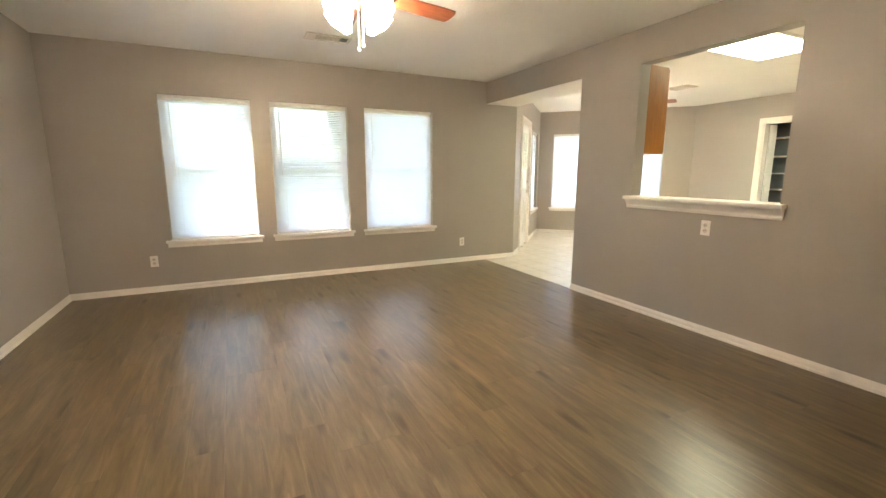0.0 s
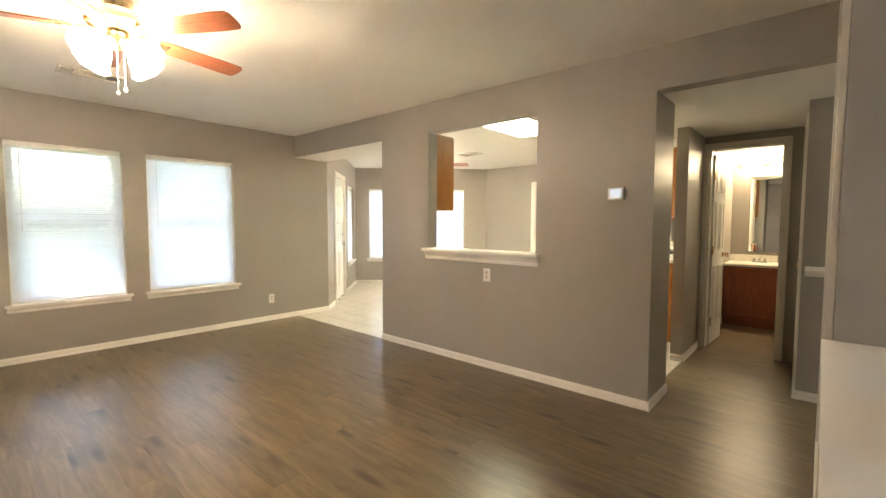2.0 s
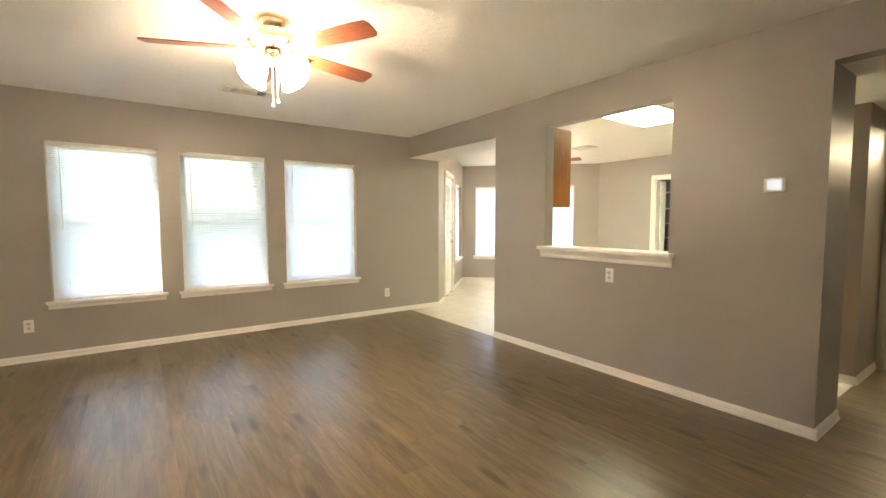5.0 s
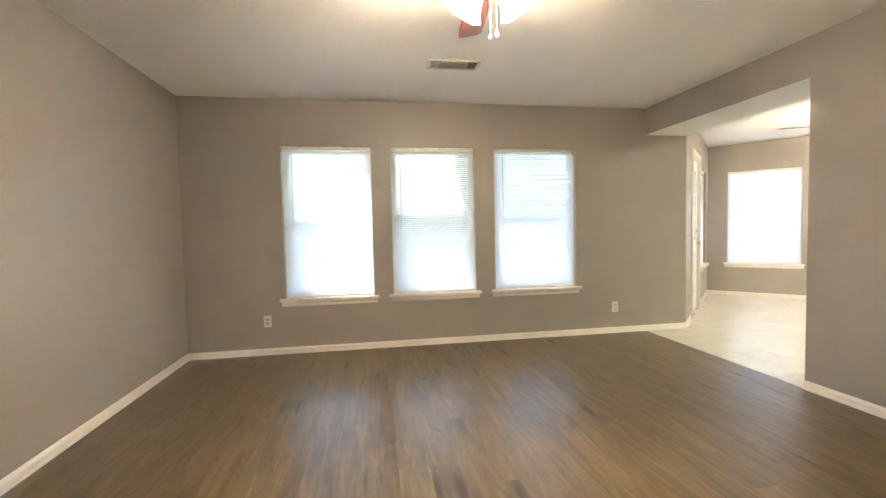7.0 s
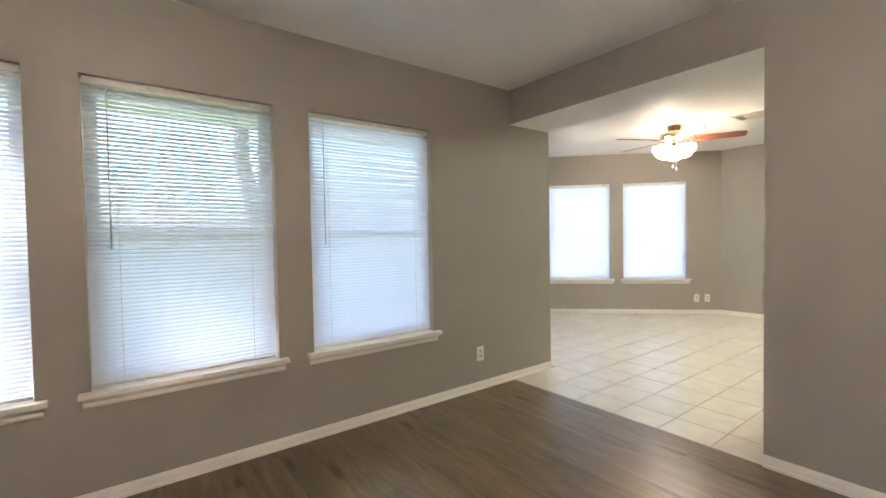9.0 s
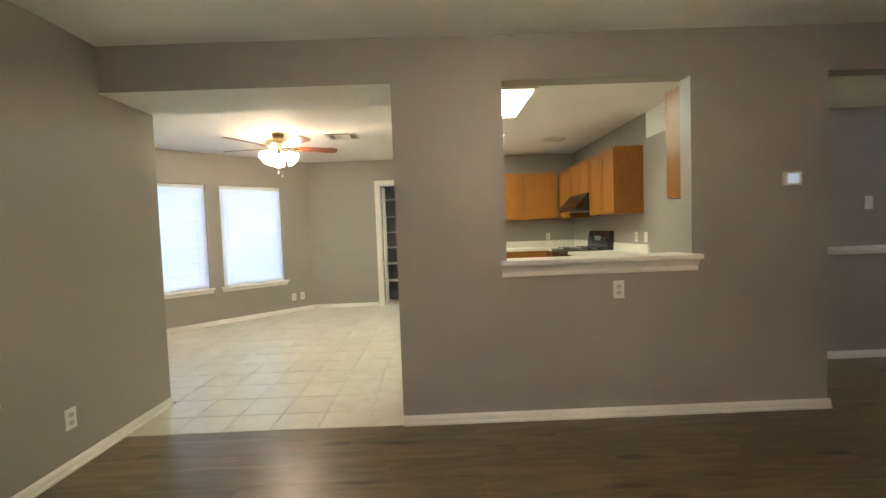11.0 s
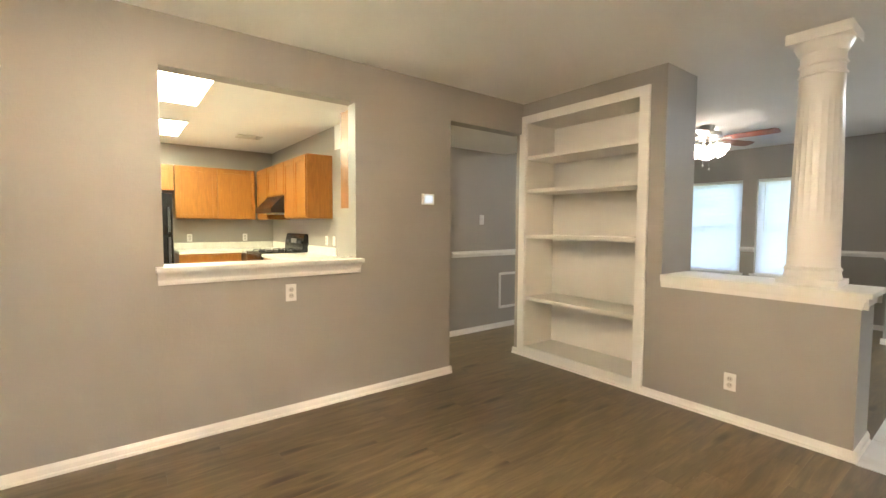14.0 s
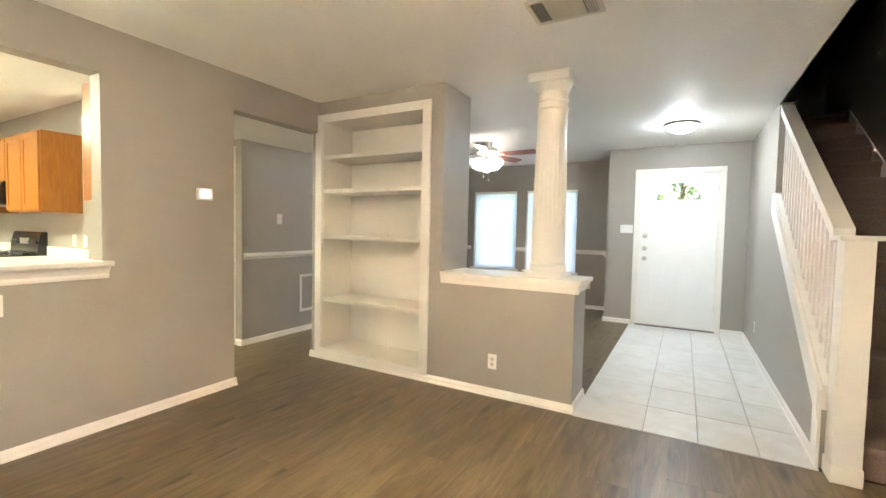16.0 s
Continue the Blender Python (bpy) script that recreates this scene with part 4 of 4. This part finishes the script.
ceiling_vent(pose(-2.33, -1.02, H), 0.40, 0.19, "cream metal louvred air vent in the ceiling")
ceiling_vent(pose(-2.48, -4.70, H), 0.36, 0.26, "cream metal louvred air vent in the ceiling")
ceiling_vent(pose(2.66, -0.93, H, 0, 0, 90), 0.36, 0.26, "cream metal louvred air vent in the ceiling")
ceiling_vent(pose(3.3, -3.72, H, 0, 0, 90), 0.30, 0.22, "cream metal louvred air vent in the ceiling")


def panel_light(x0, x1, y0, y1):
    p = thing("ceiling_light", pose((x0 + x1) / 2, (y0 + y1) / 2, H), "lit square fluorescent ceiling panel in the kitchen", "ceiling light", "kitchen panels")
    w, d = (x1 - x0) / 2, (y1 - y0) / 2
    bm = bmesh.new()
    for a, c, e, g in ((-w - 0.03, w + 0.03, -d - 0.03, -d), (-w - 0.03, w + 0.03, d, d + 0.03), (-w - 0.03, -w, -d, d), (w, w + 0.03, -d, d)):
        cube(bm, a, c, e, g, -0.02, -0.0005, 0.003)
    part("frame", bm, TRIM, p)
    one("diffuser", -w, w, -d, d, -0.014, -0.004, PANEL, p, 0, "glowing acrylic diffuser")


panel_light(1.03, 1.95, -2.93, -2.33)
panel_light(2.80, 3.75, -2.95, -2.35)

lamp = thing("ceiling_light", pose(-3.0, -7.65, H), "lit round flush glass ceiling light in the entry", "ceiling light")
bm = bmesh.new()
lathe(bm, [(0.165, -0.03), (0.17, -0.02), (0.165, -0.001)], 36)
part("base_ring", bm, NICKEL, lamp, "", True)
bm = bmesh.new()
lathe(bm, [(0.01, -0.095), (0.06, -0.09), (0.11, -0.072), (0.145, -0.045), (0.155, -0.03)], 36)
part("glass_dome", bm, DOME, lamp, "lit frosted glass dome", True)


def outlet(p0, p1, u, z, double=True, label="white plastic wall outlet with two sockets", switch=0):
    """A cover plate on the room face of a wall."""
    m4, _ = run(p0, p1)
    o = thing("wall_switch" if switch else "wall_outlet", m4 @ Matrix.Translation((u, 0, z)), label, "light switch" if switch else "power outlet", "switches" if switch else "outlets")
    w = 0.035 + 0.023 * max(0, switch - 1)
    bm = bmesh.new()
    cube(bm, -w, w, -0.006, -0.0004, -0.057, 0.057, 0.003)
    part("cover_plate", bm, PLASTIC, o, "", True)
    if switch:
        for i in range(switch):
            x = (i - (switch - 1) / 2) * 0.046
            one("toggle", x - 0.005, x + 0.005, -0.017, -0.005, -0.003, 0.014, PLASTIC, o, 0.002)
    else:
        for dz in (-0.02, 0.02):
            bm = bmesh.new()
            lathe(bm, [(0.0165, 0.0), (0.0165, 0.004)], 18, m=Matrix.Translation((0, -0.0055, dz)) @ pose(0, 0, 0, 90))
            s = part("socket", bm, plain("socket_plastic", (0.60, 0.57, 0.52), 0.4), o)
            for dx in (-0.006, 0.006):
                one("slot", dx - 0.0012, dx + 0.0012, -0.0100, -0.0092, dz - 0.002, dz + 0.007, SLOT, s)
    return o


E0, E1 = (0, KN), (0, KS)
outlet(E0, E1, KN + 3.19, 0.824)
outlet(NW0, NW1, -0.37 - WEST, 0.285)
outlet(NW0, NW1, -3.99 - WEST, 0.325)
outlet((0.08, BK_Y), (-2.425, BK_Y), 0.08 + 1.827, 0.268)
outlet(APEX, CORNER, 2.45, 0.24)
outlet(APEX, CORNER, 2.60, 0.24)
outlet((0.5, 0), APEX, 1.68, 0.33)
outlet((-3.76, -9.08), (-3.76, -7.2), 1.10, 0.3)
outlet((0.95, HALL_S), (0.95, -9.94), 5.765 + HALL_S, 1.345, switch=1, label="white plastic light switch on the grey wall")
outlet((-2.1, -8.93), (-3.76, -8.93), 0.26, 1.33, switch=3, label="white plastic triple light switch beside the front door")
outlet((EAST, -4.36), (1.55, -4.36), EAST - 2.25, 1.08)
outlet((EAST, -4.36), (1.55, -4.36), EAST - 2.02, 1.08, switch=1, label="white plastic light switch over the counter")
outlet(CORNER, (EAST, -4.46), CORNER[1] + 3.15, 1.07)
outlet(CORNER, (EAST, -4.46), CORNER[1] + 3.92, 1.07)

th = thing("thermostat", run(E0, E1)[0] @ Matrix.Translation((KN + 4.298, 0, 1.487)), "white thermostat with a pale blue screen on the wall", "thermostat")
one("body", -0.056, 0.056, -0.024, -0.0005, -0.043, 0.043, PLASTIC, th, 0.006)
one("screen", -0.037, 0.037, -0.0255, -0.0235, -0.028, 0.030, SCREEN, th, 0.0, "pale blue display")


# ---------------------------------------------------------------- kitchen
def cabinet(name, m, w, d, h, doors, label, material, toe=0.0, drawer=0.0, group="kitchen cabinets", knobs=False):
    """Origin at the back left foot on the wall; x along the wall, front towards -y."""
    c = thing(name, m, label, "cabinet", group)
    bm = bmesh.new()
    cube(bm, 0, w, -d, -0.001, toe, h, 0.002)
    if toe:
        cube(bm, 0.0, w, -d + 0.06, -0.002, 0, toe)
    part("body", bm, material, c)
    dw = (w - 0.02 - 0.012 * (doors - 1)) / doors
    zt = h - 0.015 - drawer
    for i in range(doors):
        x0 = 0.01 + i * (dw + 0.012)
        spots = [("door", toe + 0.015, zt)]
        if drawer:
            spots.append(("drawer_front", zt + 0.012, h - 0.015))
        for nm, z0, z1 in spots:
            bm = bmesh.new()
            f = 0.055 if nm == "door" else 0.028
            y0, y1 = -d - 0.02, -d - 0.0005
            for a, e, g, k in ((x0, x0 + f, z0, z1), (x0 + dw - f, x0 + dw, z0, z1), (x0 + f, x0 + dw - f, z0, z0 + f), (x0 + f, x0 + dw - f, z1 - f, z1)):
                cube(bm, a, e, y0, y1, g, k, 0.003)
            cube(bm, x0 + f, x0 + dw - f, y0 + 0.008, y1, z0 + f, z1 - f)
            dd = part(nm, bm, material, c)
            if knobs:
                bm = bmesh.new()
                lathe(bm, [(0.006, 0), (0.012, 0.012), (0.014, 0.02), (0.006, 0.025)], 12, m=Matrix.Translation((x0 + dw / 2, y0, z1 - 0.07)) @ pose(0, 0, 0, 90))
                part("knob", bm, BRASS, dd)
    return c


ZU0, ZU1 = 1.35, 2.10
wall_lab = "golden oak wall cabinet with framed doors"
base_lab = "golden oak base cabinet under the counter"


def on_run(p0, p1, u, z):
    return run(p0, p1)[0] @ Matrix.Translation((u, 0, z))


S0, S1 = (EAST, -4.36), (1.55, -4.36)
K0, K1 = CORNER, (EAST, -4.46)
cabinet("wall_cabinet", on_run(S0, S1, EAST - 2.86, ZU0), 0.80, 0.31, ZU1 - ZU0, 2, wall_lab, CAB)
cabinet("wall_cabinet", on_run(S0, S1, EAST - 3.64, 1.66), 0.775, 0.31, ZU1 - 1.66, 2, "short golden oak cabinet over the range hood", CAB)
cabinet("wall_cabinet", on_run(S0, S1, EAST - 4.20, ZU0), 0.555, 0.31, ZU1 - ZU0, 1, wall_lab, CAB)
cabinet("wall_cabinet", on_run(K0, K1, CORNER[1] + 2.95, ZU0), 1.06, 0.31, ZU1 - ZU0, 2, wall_lab, CAB)
cabinet("wall_cabinet", on_run(K0, K1, CORNER[1] + 2.02, 1.74), 0.92, 0.31, ZU1 - 1.74, 2, "short golden oak cabinet over the refrigerator", CAB)
cabinet("base_cabinet", on_run(S0, S1, EAST - 2.86, 0), 0.90, 0.58, 0.86, 2, base_lab, CAB, 0.1, 0.13)
cabinet("base_cabinet", on_run(K0, K1, CORNER[1] + 2.95, 0), 0.79, 0.58, 0.86, 2, base_lab, CAB, 0.1, 0.13)
# cabinets on the kitchen side of the pass-through wall
P0, P1 = (0.12, -4.44), (0.12, -1.90)
cabinet("wall_cabinet", on_run(P0, P1, 0.0, 1.41), 0.69, 0.33, 0.77, 1, wall_lab, CAB)
cabinet("wall_cabinet", on_run(P0, P1, 2.02, 1.41), 0.515, 0.33, 0.77, 1, wall_lab, CAB)
for i in range(3):
    cabinet("base_cabinet", on_run(P0, P1, 0.845 * i, 0), 0.84, 0.56, 0.86, 2, base_lab, CAB, 0.1, 0.13)


def worktop(name, boxes, label):
    t = thing(name, pose(0, 0, 0), label, "countertop")
    for nm, *bx in boxes:
        one(nm, *bx, COUNTER, t, 0.006)


worktop("worktop", [("slab", 0.122, 0.72, -4.438, -1.902, 0.862, 0.90)], "white laminate worktop behind the pass-through")
worktop("worktop", [("slab", 1.94, 2.862, -4.359, -3.74, 0.862, 0.90), ("backsplash", 1.94, 2.862, -4.359, -4.34, 0.901, 1.0)], "white laminate worktop beside the stove")
worktop("worktop", [("slab", 3.64, EAST - 0.001, -4.359, -3.74, 0.862, 0.90), ("slab", 3.91, EAST - 0.001, -3.739, -2.95, 0.862, 0.90), ("backsplash", EAST - 0.02, EAST - 0.001, -4.338, -2.95, 0.901, 1.0), ("backsplash", 3.64, EAST - 0.021, -4.359, -4.34, 0.901, 1.0)], "white laminate corner worktop with backsplash")
cb = thing("base_cabinet", pose(3.66, -4.358, 0), base_lab, "cabinet", "kitchen cabinets")
one("body", 0, EAST - 3.68, 0.002, 0.57, 0.0, 0.861, CAB, cb)

stove = thing("stove", pose(3.25, -4.358, 0), "black freestanding gas stove with a raised back panel", "stove")
one("body", -0.375, 0.375, 0.002, 0.62, 0.03, 0.885, BLACK, stove, 0.006)
one("cooktop", -0.38, 0.38, 0.002, 0.63, 0.886, 0.905, BLACK, stove, 0.005)
bm = bmesh.new()
prism(bm, [(0.003, 0.905), (0.09, 0.905), (0.085, 1.0), (0.06, 1.13), (0.045, 1.15), (0.003, 1.15)], -0.375, 0.375, lambda a, c, d: (d, a, c))
part("back_panel", bm, BLACK, stove, "", True)
one("oven_door", -0.36, 0.36, 0.621, 0.645, 0.2, 0.76, BLACK, stove, 0.006)
bm = bmesh.new()
rod(bm, (-0.3, 0.68, 0.72), (0.3, 0.68, 0.72), 0.011)
for x in (-0.28, 0.28):
    rod(bm, (x, 0.64, 0.72), (x, 0.68, 0.72), 0.008)
part("oven_handle", bm, DARKGREY, stove, "", True)
for x in (-0.19, 0.19):
    for y in (0.2, 0.46):
        bm = bmesh.new()
        lathe(bm, [(0.045, 0.905), (0.045, 0.918), (0.03, 0.922)], 16, m=Matrix.Translation((x, y, 0)))
        for k in range(4):
            a = math.pi / 2 * k
            rod(bm, (x + 0.02 * math.cos(a), y + 0.02 * math.sin(a), 0.93), (x + 0.115 * math.cos(a), y + 0.115 * math.sin(a), 0.93), 0.006, 6)
            rod(bm, (x + 0.112 * math.cos(a), y + 0.112 * math.sin(a), 0.905), (x + 0.112 * math.cos(a), y + 0.112 * math.sin(a), 0.931), 0.006, 6)
        part("burner_grate", bm, DARKGREY, stove)
one("control_display", -0.1, 0.1, 0.070, 0.088, 1.02, 1.08, STEEL, stove)
for x in (-0.29, -0.19, 0.19, 0.29):
    bm = bmesh.new()
    lathe(bm, [(0.02, 0), (0.018, 0.025)], 14, m=Matrix.Translation((x, 0.081, 1.04)) @ pose(0, 0, 0, -90))
    part("control_knob", bm, DARKGREY, stove)

hood = thing("range_hood", pose(3.25, -4.358, 1.43), "black under-cabinet range hood", "range hood")
bm = bmesh.new()
prism(bm, [(0.002, 0.0), (0.49, 0.0), (0.49, 0.06), (0.33, 0.229), (0.002, 0.229)], -0.375, 0.375, lambda a, c, d: (d, a, c))
part("shell", bm, BLACK, hood)
one("filter", -0.3, 0.3, 0.06, 0.4, -0.012, -0.0005, STEEL, hood, 0.003)

fridge = thing("refrigerator", pose(EAST - 0.005, -2.47, 0), "glossy black refrigerator with top freezer", "refrigerator")
one("body", -0.64, -0.02, -0.41, 0.41, 0.02, 1.68, BLACK, fridge, 0.008)
fd = one("fridge_door", -0.70, -0.645, -0.41, 0.41, 0.05, 1.13, BLACK, fridge, 0.012)
fz = one("freezer_door", -0.70, -0.645, -0.41, 0.41, 1.145, 1.68, BLACK, fridge, 0.012)
one("handle", -0.74, -0.70, -0.38, -0.355, 0.6, 1.1, DARKGREY, fd, 0.008)
one("handle", -0.74, -0.70, -0.38, -0.355, 1.17, 1.5, DARKGREY, fz, 0.008)

# ---------------------------------------------------------------- bathroom
V0, V1 = (3.9, -4.46), (3.9, -6.3)
cabinet("vanity", on_run(V0, V1, 0.01, 0), 0.62, 0.54, 0.755, 1, "red-brown wooden bathroom vanity cabinet", CAB_D, 0.09, 0.0, "vanity units")
cabinet("vanity", on_run(V0, V1, 0.632, 0), 0.45, 0.54, 0.755, 1, "red-brown wooden vanity drawer unit", CAB_D, 0.09, 0.45, "vanity units")
vt = thing("washstand_slab", pose(3.9, -4.46, 0.756), "cream cultured-marble vanity top with a basin tap", "countertop")
one("slab", -0.58, -0.002, -1.12, -0.002, 0, 0.03, COUNTER, vt, 0.006)
one("backsplash", -0.022, -0.002, -1.12, -0.002, 0.031, 0.12, COUNTER, vt, 0.004)
tap = thing("basin_tap", pose(3.79, -4.80, 0.787), "chrome two-handle basin tap", "tap")
one("deck", -0.025, 0.025, -0.08, 0.08, 0, 0.018, STEEL, tap, 0.006)
bm = bmesh.new()
rod(bm, (0, 0, 0.015), (-0.02, 0, 0.07), 0.012)
rod(bm, (-0.02, 0, 0.068), (-0.11, 0, 0.05), 0.010)
part("spout", bm, STEEL, tap, "", True)
for y in (-0.055, 0.055):
    bm = bmesh.new()
    lathe(bm, [(0.016, 0.015), (0.02, 0.03), (0.018, 0.055), (0.008, 0.06)], 12, m=Matrix.Translation((0, y, 0)))
    part("tap_handle", bm, STEEL, tap, "", True)
mir = thing("wall_mirror", pose(3.898, -5.05, 1.40), "large frameless bathroom wall mirror", "mirror")
one("mirror_glass", -0.006, -0.0005, -0.55, 0.385, -0.48, 0.50, MIRROR, mir)
bar = thing("vanity_light", pose(3.898, -4.98, 2.10), "lit vanity light bar with round bulbs", "wall light")
one("back_plate", -0.03, -0.0005, -0.45, 0.45, -0.06, 0.06, STEEL, bar, 0.004)
for i in range(6):
    bm = bmesh.new()
    bmesh.ops.create_uvsphere(bm, u_segments=18, v_segments=12, radius=0.06)
    bmesh.ops.translate(bm, verts=bm.verts, vec=(-0.085, -0.375 + 0.15 * i, 0))
    part("bulb", bm, BULB, bar, "lit round bulb", True)

# ---------------------------------------------------------------- outdoors
bm = bmesh.new()
cube(bm, -300, 300, -300, 300, -0.45, -0.15)
setting("ground", bm, GRASS, "green lawn around the house")
fence = thing("fence", pose(-14, 10.5, -0.15), "weathered brown wooden board fence along the lawn", "fence")
bm = bmesh.new()
cube(bm, -0.068, 0.068, -0.01, 0.01, 0.03, 1.8)
board_me = mesh_of("board", bm, FENCE)
rng = random.Random(3)
for i in range(200):
    ob = new("board", board_me)
    ob.parent = fence
    ob.matrix_basis = pose(i * 0.14, 0, rng.uniform(-0.02, 0.02), 0, rng.uniform(-0.5, 0.5), 0)
for z in (0.4, 1.4):
    one("rail", 0, 28, 0.012, 0.05, z, z + 0.09, FENCE, fence)


def tree(m, h, spread, seed, lean, label):
    """Tapered trunk with limbs; a crown of many small leaves set in clumps."""
    rng = random.Random(seed)
    t = thing("tree", m, label, "tree", "yard trees")
    bm = bmesh.new()

    def limb(p, q, r0, r1):
        n, prev = 5, None
        for k in range(n + 1):
            c = Vector(p).lerp(Vector(q), k / n) + Vector((rng.uniform(-1, 1), rng.uniform(-1, 1), 0)) * 0.03 * k
            r = r0 + (r1 - r0) * k / n
            row = [bm.verts.new(c + Vector((r * math.cos(a), r * math.sin(a), 0))) for a in (2 * math.pi * j / 8 for j in range(8))]
            if prev:
                for j in range(8):
                    bm.faces.new((prev[j], prev[(j + 1) % 8], row[(j + 1) % 8], row[j]))
            prev = row

    top = Vector((lean, 0, h * 0.5))
    limb((0, 0, 0), top, 0.24, 0.14)
    tips = []
    for k in range(8):
        a = 2 * math.pi * k / 8 + rng.uniform(-0.3, 0.3)
        q = top + Vector((math.cos(a) * spread * rng.uniform(0.4, 0.8), math.sin(a) * spread * rng.uniform(0.4, 0.8), h * rng.uniform(0.12, 0.4)))
        limb(top - Vector((0, 0, rng.uniform(0, 0.5))), q, 0.09, 0.025)
        tips.append(q)
    part("trunk", bm, BARK, t, "", True)
    verts, faces = [], []
    for k in range(90):
        c = rng.choice(tips) + Vector((rng.gauss(0, 0.4), rng.gauss(0, 0.4), rng.gauss(0, 0.28))) * spread * 0.6
        for _ in range(45):
            o = c + Vector((rng.gauss(0, 0.28), rng.gauss(0, 0.28), rng.gauss(0, 0.22)))
            u = Vector((rng.uniform(-1, 1), rng.uniform(-1, 1), rng.uniform(-1, 1))).normalized()
            w = u.orthogonal().normalized()
            s = rng.uniform(0.05, 0.10)
            i = len(verts)
            verts += [o - u * s, o + w * s * 0.5, o + u * s, o - w * s * 0.5]
            faces.append((i, i + 1, i + 2, i + 3))
    me = bpy.data.meshes.new("crown")
    me.from_pydata([tuple(v) for v in verts], [], faces)
    me.materials.append(LEAF)
    cr = new("crown", me)
    cr.parent = t
    return t


tree(pose(0.2, 8.4, -0.15), 11.0, 2.6, 5, -0.7, "leafy yard tree with a leaning trunk")
tree(pose(-6.5, 8.6, -0.15), 9.0, 2.2, 8, 0.2, "leafy yard tree behind the house")
tree(pose(-3.0, -15.0, -0.15), 3.9, 2.4, 11, 0.1, "leafy tree in front of the house")
tree(pose(1.5, -19, -0.15), 6.0, 2.4, 13, 0.0, "leafy tree in front of the house")

# ---------------------------------------------------------------- floor pieces
meshes = {}


def slab_mesh(name, w, d, h, material, bevel):
    key = (name, round(w, 3), round(d, 3))
    if key not in meshes:
        bm = bmesh.new()
        b_ = bevel
        lo = [bm.verts.new((x, y, -h)) for x, y in ((-w / 2, -d / 2), (w / 2, -d / 2), (w / 2, d / 2), (-w / 2, d / 2))]
        mi = [bm.verts.new((v.co.x, v.co.y, -b_)) for v in lo]
        hi = [bm.verts.new((v.co.x - math.copysign(b_, v.co.x), v.co.y - math.copysign(b_, v.co.y), 0)) for v in lo]
        for p, q in ((lo, mi), (mi, hi)):
            for i in range(4):
                bm.faces.new((p[i], p[(i + 1) % 4], q[(i + 1) % 4], q[i]))
        bm.faces.new(hi)
        bm.faces.new(lo[::-1])
        meshes[key] = mesh_of(name, bm, material)
    return meshes[key]


def lay(name, x0, x1, y0, y1, top, h, material, bevel, gap, parent):
    if x1 - x0 < 0.02 or y1 - y0 < 0.02:
        return
    ob = new(name, slab_mesh(name, x1 - x0 - gap, y1 - y0 - gap, h, material, bevel))
    ob.parent = parent
    ob.location = ((x0 + x1) / 2, (y0 + y1) / 2, top)


PW, PL = 0.152, 1.22
rng = random.Random(21)


def planks(x0, x1, y0, y1):
    n = math.ceil((x1 - x0) / PW - 1e-6)
    for i in range(n):
        a, c = x0 + i * PW, min(x1, x0 + (i + 1) * PW)
        y = y1 + rng.choice((0.2, 0.45, 0.7, 0.95, 1.22)) - PL
        cuts = [y1]
        while y > y0 + 0.05:
            cuts.append(round(y, 2))
            y -= PL
        cuts.append(y0)
        for u, v in zip(cuts, cuts[1:]):
            lay("plank", a, c, v, u, 0.0, 0.0075, OAK, 0.0004, 0.0002, floor_wood)


planks(WEST, 0.0, -5.40, 0.0)
planks(0.0, 2.0, -5.40, -4.46)
planks(-2.44, 0.95, -9.8, -5.40)
planks(2.0, 3.9, -6.2, -4.46)

TS = 0.305


def inside(x, y):
    return x - y > (0.12 if y < -0.1 else 0.40) and x + y < 4.72 and x < 5.2 and not (x < 0)


far = bmesh.new()
near = 0
for j in range(-22, 9):
    for i in range(0, 18):
        x0, y0 = i * TS - 0.055, j * TS + (-1.234 % TS)
        x1, y1 = x0 + TS, y0 + TS
        x0 = max(0.0, x0)
        y0 = max(-4.46, y0)
        if y1 - y0 < 0.03 or y0 >= 2.2 or not inside((x0 + x1) / 2, (y0 + y1) / 2):
            continue
        if y0 > -2.9 and near < 300 and x1 < 4.6:
            near += 1
            lay("tile", x0, x1, y0, y1, 0.003, 0.010, TILE, 0.0018, 0.004, floor_tile)
        else:
            cube(far, x0 + 0.002, x1 - 0.002, y0 + 0.002, y1 - 0.002, -0.007, 0.003)
tagged(part("tiles", far, TILE, floor_tile), kind="stuff")

TX, TY = 0.308, 0.46
for i in range(5):
    for j in range(9):
        x0, y0 = -2.575 - (i + 1) * TX, -5.40 - (j + 1) * TY
        x1, y1 = x0 + TX, y0 + TY
        if i == 0:
            x1 = -2.44
        x0, y0 = max(x0, -3.76), max(y0, -8.94)
        lay("tile", x0, x1, y0, y1, 0.004, 0.009, TILE_E, 0.0018, 0.005, floor_entry)
